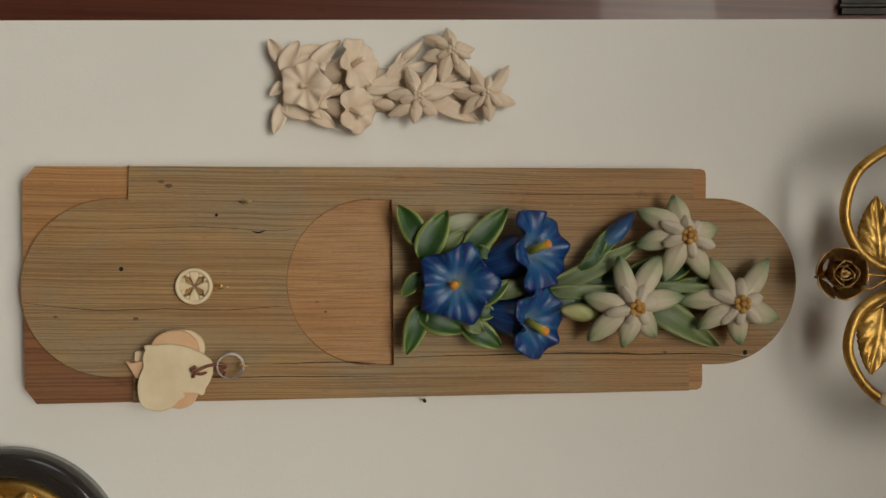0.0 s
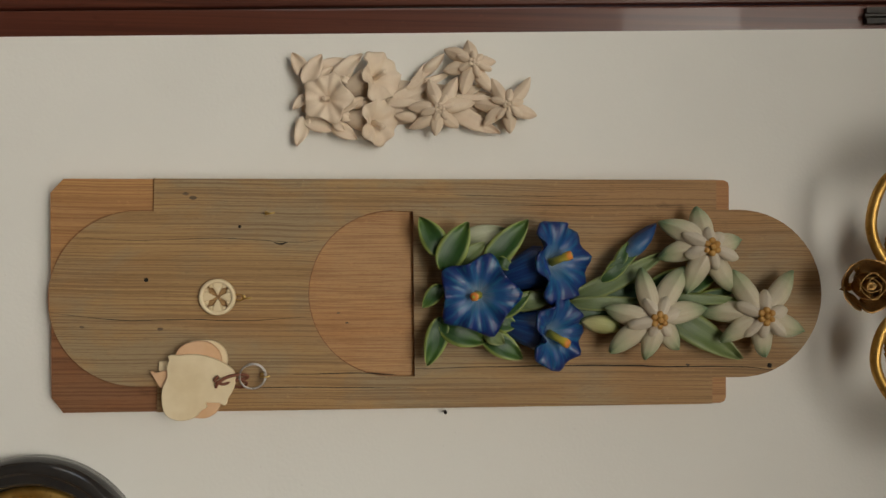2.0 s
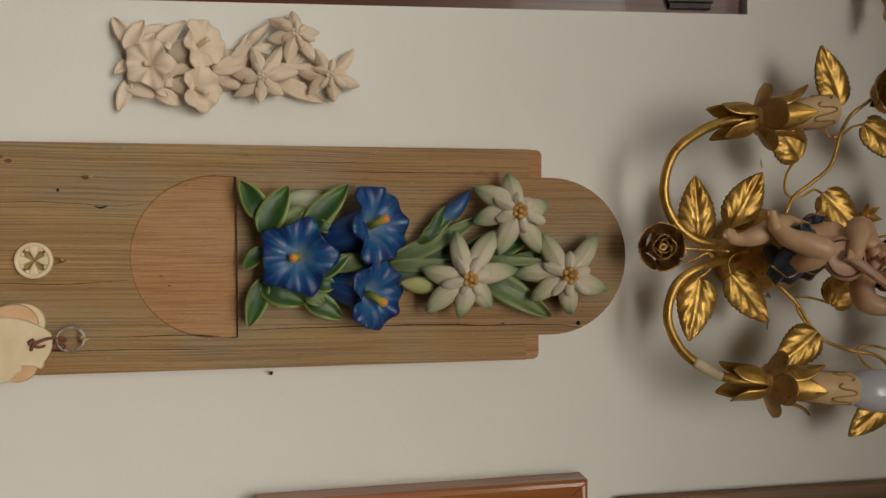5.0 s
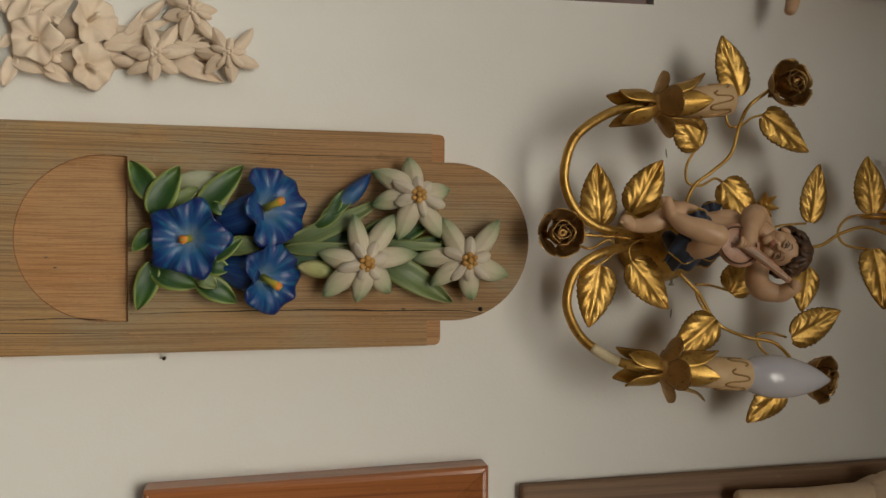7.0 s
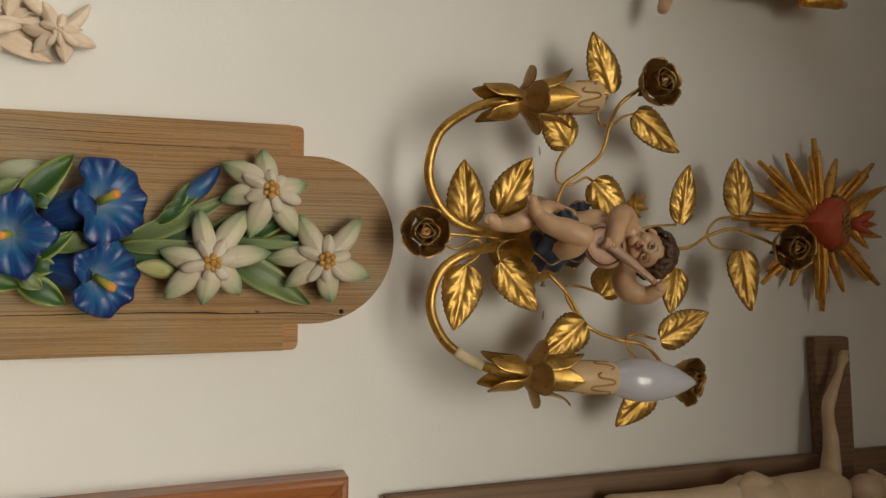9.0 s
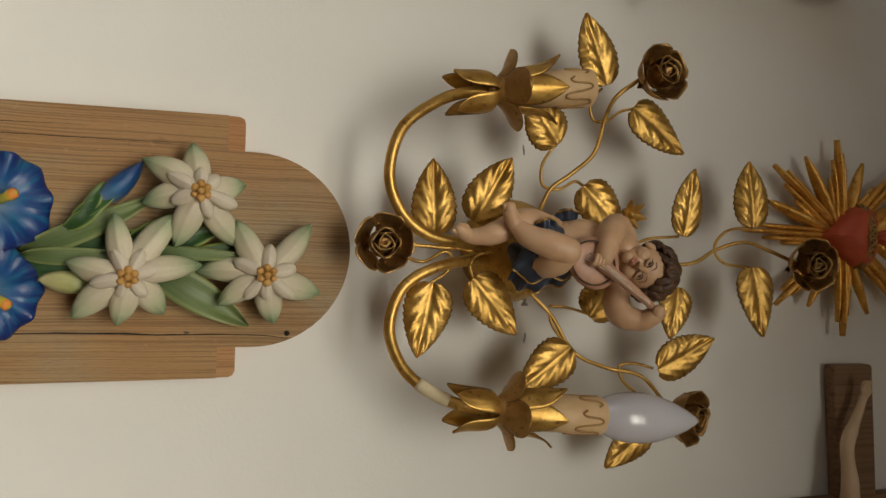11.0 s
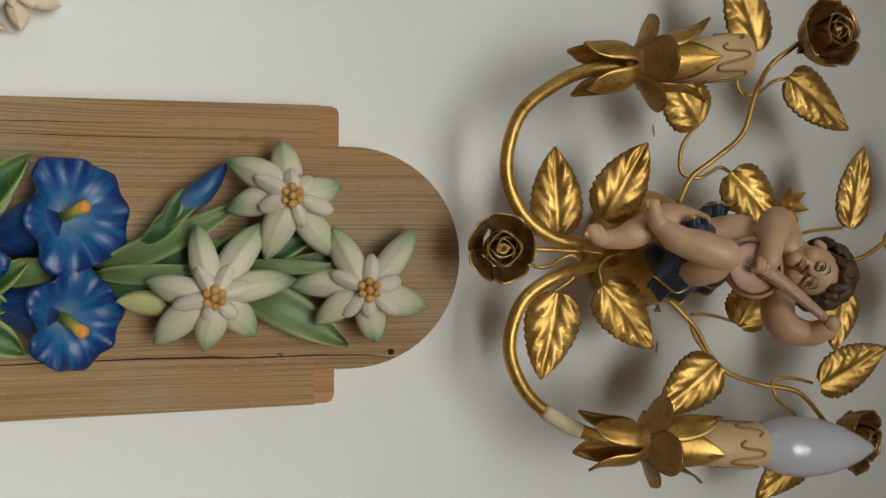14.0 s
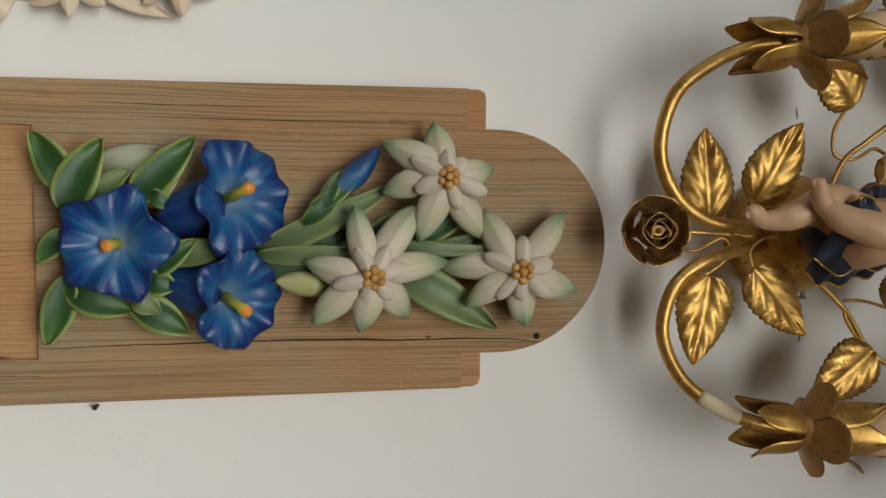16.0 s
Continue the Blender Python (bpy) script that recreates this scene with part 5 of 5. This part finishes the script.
# drape: thin folded cloth with a gilded hem
def cloth(top, hem, folds, depth, hemmed=True, nu=36, nv=8):
    a = smooth_line(top, 12)
    b = smooth_line(hem, 12)
    rows = []
    for i in range(nu + 1):
        u = i / nu
        p, q = a[round(u * (len(a) - 1))], b[round(u * (len(b) - 1))]
        fall = (q - p).normalized()
        out = fall.cross((a[-1] - a[0]).normalized()).normalized()
        row = []
        for j in range(nv + 1):
            w = j / nv
            row.append(p + (q - p) * w + out * depth * (0.35 + 0.65 * w) * math.sin(2 * math.pi * folds * u + 1.3 * w) + fall * 0.12 * depth * math.cos(4 * math.pi * folds * u) * w)
        rows.append((row, out))
    f = [[bm.verts.new(v) for v in row] for row, _ in rows]
    g = [[bm.verts.new(v + o * 0.0012) for v in row] for row, o in rows]
    for i in range(nu):
        for j in range(nv):
            bm.faces.new((f[i][j], f[i + 1][j], f[i + 1][j + 1], f[i][j + 1])).material_index = 2
            bm.faces.new((g[i][j], g[i][j + 1], g[i + 1][j + 1], g[i + 1][j])).material_index = 2
        for j in (0, nv):
            bm.faces.new((f[i][j], g[i][j], g[i + 1][j], f[i + 1][j])).material_index = 2
    for i in (0, nu):
        for j in range(nv):
            bm.faces.new((f[i][j], f[i][j + 1], g[i][j + 1], g[i][j])).material_index = 2
    if hemmed:
        tube(bm, [row[-1] + o * 0.0006 for row, o in rows], 0.0010, 6, 2, 4, True)


cloth([(0.0220, -0.0860, 1.9280), (0.0330, -0.0900, 1.9400), (0.0390, -0.0860, 1.9580), (0.0400, -0.0800, 1.9790)], [(0.0500, -0.0640, 1.9210), (0.0620, -0.0640, 1.9330), (0.0600, -0.0660, 1.9560), (0.0520, -0.0640, 1.9850)], 3.5, 0.0034)
cloth([(0.0200, -0.0900, 1.9270), (0.0300, -0.0980, 1.9360), (0.0400, -0.0960, 1.9520), (0.0410, -0.0860, 1.9780)], [(0.0400, -0.0760, 1.9200), (0.0520, -0.0800, 1.9330), (0.0500, -0.0840, 1.9560), (0.0460, -0.0800, 1.9830)], 2.5, 0.0030)
limb(bm, [(0.0260, -0.0600, 1.9300), (0.0380, -0.0660, 1.9380), (0.0440, -0.0640, 1.9560), (0.0420, -0.0620, 1.9800)], [0.008, 0.012, 0.012, 0.006], 2)
cloth([(0.0110, -0.0960, 1.9320), (0.0100, -0.0990, 1.9440), (0.0100, -0.0960, 1.9570)], [(0.0020, -0.0970, 1.9340), (-0.0030, -0.1000, 1.9440), (0.0020, -0.0960, 1.9560)], 2.0, 0.0026)
limb(bm, [(0.0110, -0.0880, 1.9400), (0.0080, -0.0900, 1.9480), (0.0090, -0.0860, 1.9590)], [0.008, 0.010, 0.007], 2)
cloth([(-0.0030, -0.0700, 1.9660), (-0.0030, -0.0730, 1.9760), (-0.0030, -0.0700, 1.9860)], [(-0.0100, -0.0700, 1.9670), (-0.0140, -0.0740, 1.9770), (-0.0110, -0.0700, 1.9870)], 1.5, 0.0030)
limb(bm, [(-0.0020, -0.0640, 1.9680), (-0.0080, -0.0660, 1.9760), (-0.0070, -0.0640, 1.9860)], [0.006, 0.007, 0.004], 2)
# lute
ball(bm, (0.0350, -0.1040, 1.9870), (0.0228, 0.0070, 0.0262), 3, 20, 12, Matrix.Rotation(radians(28), 4, "Y"))
ball(bm, (0.0350, -0.1075, 1.9840), (0.0200, 0.0042, 0.0230), 3, 20, 10, Matrix.Rotation(radians(28), 4, "Y"))
mid, spin = Vector((0.0350, -0.1112, 1.9830)), Matrix.Rotation(radians(28), 4, "Y")
tube(bm, [mid + spin @ Vector((0.0187 * math.cos(a * math.pi / 10), 0, 0.0216 * math.sin(a * math.pi / 10))) for a in range(21)], 0.0009, 6, 2, mi=1)
ball(bm, (0.0360, -0.1122, 1.9930), (0.0050, 0.0012, 0.0050), 1, 14, 8)
tube(bm, [(0.0350, -0.1135, 1.9880), (0.0510, -0.1165, 2.0110), (0.0720, -0.1140, 2.0410)], (0.0062, 0.0034), 10, mi=3)
for s in (-9, -3, 3, 9):
    hx, hy, hz = (0.0280, -0.1145, 1.9750)
    kx, ky, kz = (0.0690, -0.1180, 2.0360)
    tube(bm, [(hx + s * 0.00032, hy, hz - s * 0.0002), (hx * 0.6 + kx * 0.4 + s * 0.0002, hy - 0.0065, hz * 0.6 + kz * 0.4 - s * 0.0001), (kx + s * 0.00012, ky, kz)], 0.00035, 5, mi=5)
ball(bm, (0.0770, -0.1140, 2.0470), (0.0065, 0.006, 0.006))
for n, (a, q) in enumerate(((0.000, 0.0), (0.0035, 0.0006), (0.0068, 0.0016))):
    hx, hy, hz = (0.0320, -0.1205, 1.9850)
    limb(bm, [(hx - 0.004, hy + 0.002, hz + 0.004 - a), (hx + 0.002, hy - 0.001, hz + 0.001 - a), (hx + 0.0055 - q, hy + 0.002, hz - 0.001 - a)], [0.0022, 0.0020, 0.0016])
cherub = tagged(part("cherub_figure", bm, [SKIN, HAIR, NAVY, LUTE, GOLD, STRING, EYEWHITE, LIP]), "painted wooden cherub figure playing a lute on the sconce", "figurine")

# ---- gilded heart in rays ----
heart = thing("sacred_heart_carving", (-0.004, FACE, 2.30), "red carved heart in a burst of gilded rays", "wood carving")
HC = (-0.004, 2.372)
RAYS = [((-0.0810, 2.2720), 0.020), ((-0.0940, 2.3160), 0.011), ((-0.1160, 2.3590), 0.020), ((-0.0910, 2.3990), 0.011), ((-0.0870, 2.4590), 0.020), ((-0.0410, 2.2640), 0.011),
        ((-0.0060, 2.2320), 0.020), ((0.0770, 2.2790), 0.020), ((0.0790, 2.3260), 0.011), ((0.1130, 2.3760), 0.020), ((0.0870, 2.4130), 0.011), ((0.0770, 2.4710), 0.020), ((0.0120, 2.4760), 0.011), ((-0.0570, 2.4820), 0.011)]
for n, (tip_at, w) in enumerate(RAYS):
    a, L = aim(HC, tip_at)
    m = on_wall(HC[0], HC[1], 0.012, a, 2)
    bm = bmesh.new()
    if w > 0.015:
        for off, cut, hh in ((0.0, 1.0, 0.009), (-0.0048, 0.86, 0.006), (0.0048, 0.80, 0.006), (0.0088, 0.62, 0.004)):
            ang = math.degrees(math.atan2(off * 0.5, L))
            blade(bm, m @ Matrix.Translation((0, off, 0)) @ Matrix.Rotation(radians(ang), 4, "Z"), L * cut, 0.0060, hh, fat=0.15, tip=0.12, nu=6, nv=4, dome=0.8)
    else:
        blade(bm, m, L, w * 1.25, 0.007, fat=0.4, tip=0.5, nu=10, nv=4, wave=0.10)
    part("ray", bm, GILT, heart)
bm = bmesh.new()
out = []
for i in range(48):
    t = 2 * math.pi * i / 48
    out.append((HC[0] + 0.0023 * 16 * math.sin(t) ** 3, HC[1] + 0.009 + 0.0027 * (13 * math.cos(t) - 5 * math.cos(2 * t) - 2 * math.cos(3 * t) - math.cos(4 * t))))
rows = []
for q, d in ((1.0, 0.012), (1.0, 0.004), (0.93, -0.004), (0.78, -0.011), (0.5, -0.016), (0.2, -0.018)):
    rows.append([bm.verts.new((HC[0] + (x - HC[0]) * q, d, HC[1] + (z - HC[1]) * q)) for x, z in out])
for a, b in zip(rows, rows[1:]):
    for i in range(48):
        bm.faces.new((a[i], a[(i + 1) % 48], b[(i + 1) % 48], b[i]))
bm.faces.new(rows[-1])
bm.faces.new(rows[0][::-1])
part("heart", bm, HEARTRED, heart, "dull red painted heart")
for s in (0, 1, 2):
    bm = bmesh.new()
    tube(bm, [(HC[0] - 0.037 + 0.074 * i / 16, 0.003 - 0.021 * math.sin(math.pi * i / 16) ** 0.6, 2.3900 + 0.0052 * math.sin(i * 1.35 + s * 2.1)) for i in range(17)], 0.0019, 6, 4)
    part("thorn_band", bm, DARKGOLD, heart, "plaited dark gold crown of thorns")
bm = bmesh.new()
for n in range(5):
    blade(bm, on_wall(HC[0], 2.412, 0.006, 90 + (n - 2) * 24, 12), 0.045, 0.014, 0.006, fat=0.4, tip=0.7, nu=8, nv=4, wave=0.12)
part("flame", bm, [GILT], heart, "gilded flame")
bm = bmesh.new()
for n in range(3):
    blade(bm, on_wall(HC[0], 2.412, -0.001, 90 + (n - 1) * 22, 12), 0.036, 0.012, 0.006, fat=0.4, tip=0.7, nu=8, nv=4, wave=0.12)
part("flame", bm, HEARTRED, heart, "red flame")

# ---- crucifix ----
crux = thing("crucifix", (0.345, FACE, 1.78), "brown wooden crucifix on the wall", "crucifix")
bm = bmesh.new()
box(bm, 0.3135, 0.384, 0.012, FACE, 1.787, 2.64)
for v in bm.verts:
    v.co.x -= 0.016 * (v.co.z - 1.787)
part("upright_beam", bm, CROSSW, crux, "", False, 0.003)
bm = bmesh.new()
box(bm, 0.1475, 0.546, 0.009, FACE - 0.002, 2.366, 2.4235)
for v in bm.verts:
    v.co.z += 0.08 * (v.co.x - 0.1475)
part("cross_beam", bm, CROSSW, crux, "", False, 0.003)
bm = bmesh.new()
B = -0.008
limb(bm, [(0.335, B, 2.055), (0.338, B - 0.006, 2.13), (0.336, B - 0.012, 2.20), (0.338, B - 0.010, 2.25)], [0.010, 0.013, 0.015, 0.019])
limb(bm, [(0.350, B, 2.055), (0.354, B - 0.006, 2.13), (0.352, B - 0.012, 2.20), (0.350, B - 0.010, 2.25)], [0.010, 0.013, 0.015, 0.019])
limb(bm, [(0.343, B - 0.008, 2.235), (0.342, B - 0.010, 2.275)], [0.029, 0.024])
limb(bm, [(0.324, B - 0.014, 2.262), (0.318, B - 0.018, 2.240), (0.322, B - 0.018, 2.225)], [0.010, 0.012, 0.006])
limb(bm, [(0.343, B - 0.006, 2.27), (0.342, B - 0.010, 2.32), (0.342, B - 0.010, 2.365), (0.342, B - 0.006, 2.385)], [0.022, 0.026, 0.029, 0.018])
limb(bm, [(0.318, B - 0.006, 2.372), (0.280, B - 0.004, 2.374), (0.240, B, 2.372), (0.215, B, 2.380), (0.192, B, 2.390), (0.181, B, 2.393)], [0.013, 0.0100, 0.0074, 0.0078, 0.0058, 0.0044, 0.0050])
limb(bm, [(0.181, B - 0.001, 2.393), (0.174, B - 0.002, 2.3945), (0.167, B - 0.002, 2.394)], [0.0048, 0.0066, 0.0046])
for n in range(4):
    limb(bm, [(0.170, B - 0.003, 2.3905 + 0.0026 * n), (0.163, B - 0.006, 2.391 + 0.0026 * n)], [0.0017, 0.0013])
limb(bm, [(0.366, B - 0.006, 2.372), (0.405, B - 0.004, 2.374), (0.445, B, 2.372), (0.475, B, 2.380), (0.500, B, 2.390), (0.515, B, 2.392)], [0.012, 0.0085, 0.0072, 0.0066, 0.005, 0.006])
ball(bm, (0.340, B - 0.018, 2.418), (0.0185, 0.019, 0.025))
limb(bm, [(0.322, B - 0.014, 2.430), (0.332, B - 0.026, 2.440), (0.348, B - 0.026, 2.440), (0.358, B - 0.014, 2.430)], [0.005, 0.006, 0.006, 0.005])
tagged(part("carved_figure", bm, FIGURE), "pale unpainted carved figure on the crucifix", "figurine")

# ---- chestnut picture frame ----
pic = thing("picture_frame", (0.44, FACE, 1.376), "red-brown varnished wooden frame hung on the wall", "picture frame")


def moulding(p0, p1, inward, w, y_out, y_in):
    """One mitred side of a frame, sloping down towards the picture."""
    (x0, z0), (x1, z1) = p0, p1
    d = Vector((x1 - x0, z1 - z0)).normalized()
    i = Vector(inward)
    bm = bmesh.new()
    rows = []
    for (x, z), s in ((p0, 1), (p1, -1)):
        rows.append([bm.verts.new((x + (i.x + d.x * s) * q, y, z + (i.y + d.y * s) * q)) for q, y in ((0, FACE), (0, y_out + 0.003), (0.003, y_out), (0.007, y_out), (w, y_in), (w, FACE))])
    n = len(rows[0])
    for k in range(n):
        bm.faces.new((rows[0][k], rows[0][(k + 1) % n], rows[1][(k + 1) % n], rows[1][k]))
    bm.faces.new(rows[0])
    bm.faces.new(rows[1][::-1])
    part("moulding", bm, FRAMEW, pic, "", False, 0.001)


FX0, FX1, FZ0, FZ1 = 0.287, 0.60, 1.376, 1.743
moulding((FX0 + 0.006, FZ0), (FX0 - 0.003, FZ1), (1, 0), 0.055, -0.004, 0.012)
moulding((FX0 - 0.003, FZ1), (FX1, FZ1), (0, -1), 0.055, -0.004, 0.012)
moulding((FX1, FZ1), (FX1, FZ0), (-1, 0), 0.055, -0.004, 0.012)
moulding((FX1, FZ0), (FX0 + 0.006, FZ0), (0, 1), 0.055, -0.004, 0.012)
bm = bmesh.new()
box(bm, FX0 + 0.045, FX1 - 0.045, 0.015, FACE, FZ0 + 0.045, FZ1 - 0.045)
part("panel", bm, CROSSW, pic, "plain brown panel", False)

# ---- round black and gold plaque ----
plaque = thing("round_plaque", (0.322, FACE, 0.85), "round black lacquered frame with a gilded relief inside", "wall plaque")
PM = on_wall(0.322, 0.966, FACE, 90) @ Matrix.Rotation(radians(-90), 4, "Y")
bm = bmesh.new()
lathe(bm, [(0.0, 0.117), (0.012, 0.1175), (0.021, 0.114), (0.025, 0.108), (0.022, 0.102), (0.019, 0.099), (0.021, 0.095), (0.018, 0.090), (0.010, 0.087), (0.0, 0.086)], PM, 64)
part("rim", bm, BLACK, plaque, "glossy black moulded rim")
bm = bmesh.new()
lathe(bm, [(0.002, 0.0865), (0.012, 0.086), (0.016, 0.080), (0.012, 0.074), (0.010, 0.070), (0.018, 0.050), (0.022, 0.025), (0.023, 0.001)], PM, 64)
disc_g = part("gilded_disc", bm, GOLD, plaque, "gilded relief disc")
for n in range(12):
    bm = bmesh.new()
    blade(bm, on_wall(0.322, 0.966, FACE - 0.012, n * 30 + 10, 2), 0.078, 0.03, 0.006, fat=0.9, tip=0.5, nu=8, nv=6, veins=0.001)
    part("relief_leaf", bm, GOLD, disc_g)

# ---- figurine hung beside the sconce: one plain mesh ----
bm = bmesh.new()
limb(bm, [(-0.2520, -0.0200, 2.1090), (-0.2680, -0.0150, 2.1160), (-0.2930, -0.0100, 2.1140), (-0.3220, -0.0050, 2.1390)], [0.0075, 0.0085, 0.011, 0.016])
limb(bm, [(-0.305, -0.005, 2.15), (-0.318, -0.005, 2.22), (-0.322, -0.003, 2.30), (-0.320, 0, 2.36)], [0.018, 0.028, 0.032, 0.022])
limb(bm, [(-0.2860, -0.0150, 2.3210), (-0.2890, -0.0200, 2.3460), (-0.2870, -0.0200, 2.3680)], [0.008, 0.010, 0.008], 1)
ball(bm, (-0.2870, -0.0200, 2.3790), 0.0055)
tagged(part("carved_figurine", bm, [SKIN, GILT]), "small painted carved figure hung on the wall", "figurine")

# pencil scuffs left by drilling on the plaster
for x, z, a in ((*(-0.0800, 1.9720), 8), (*(0.1160, 1.9810), -6)):
    bm = bmesh.new()
    blade(bm, on_wall(x - 0.005, z, FACE - 0.0002, a, 0), 0.011, 0.0022, 0.0003, fat=0.3, tip=0.3, nu=6, nv=2)
    tagged(part("wall_mark", bm, SCUFF), "small grey pencil scuff on the plaster", "wall mark", kind="structure")
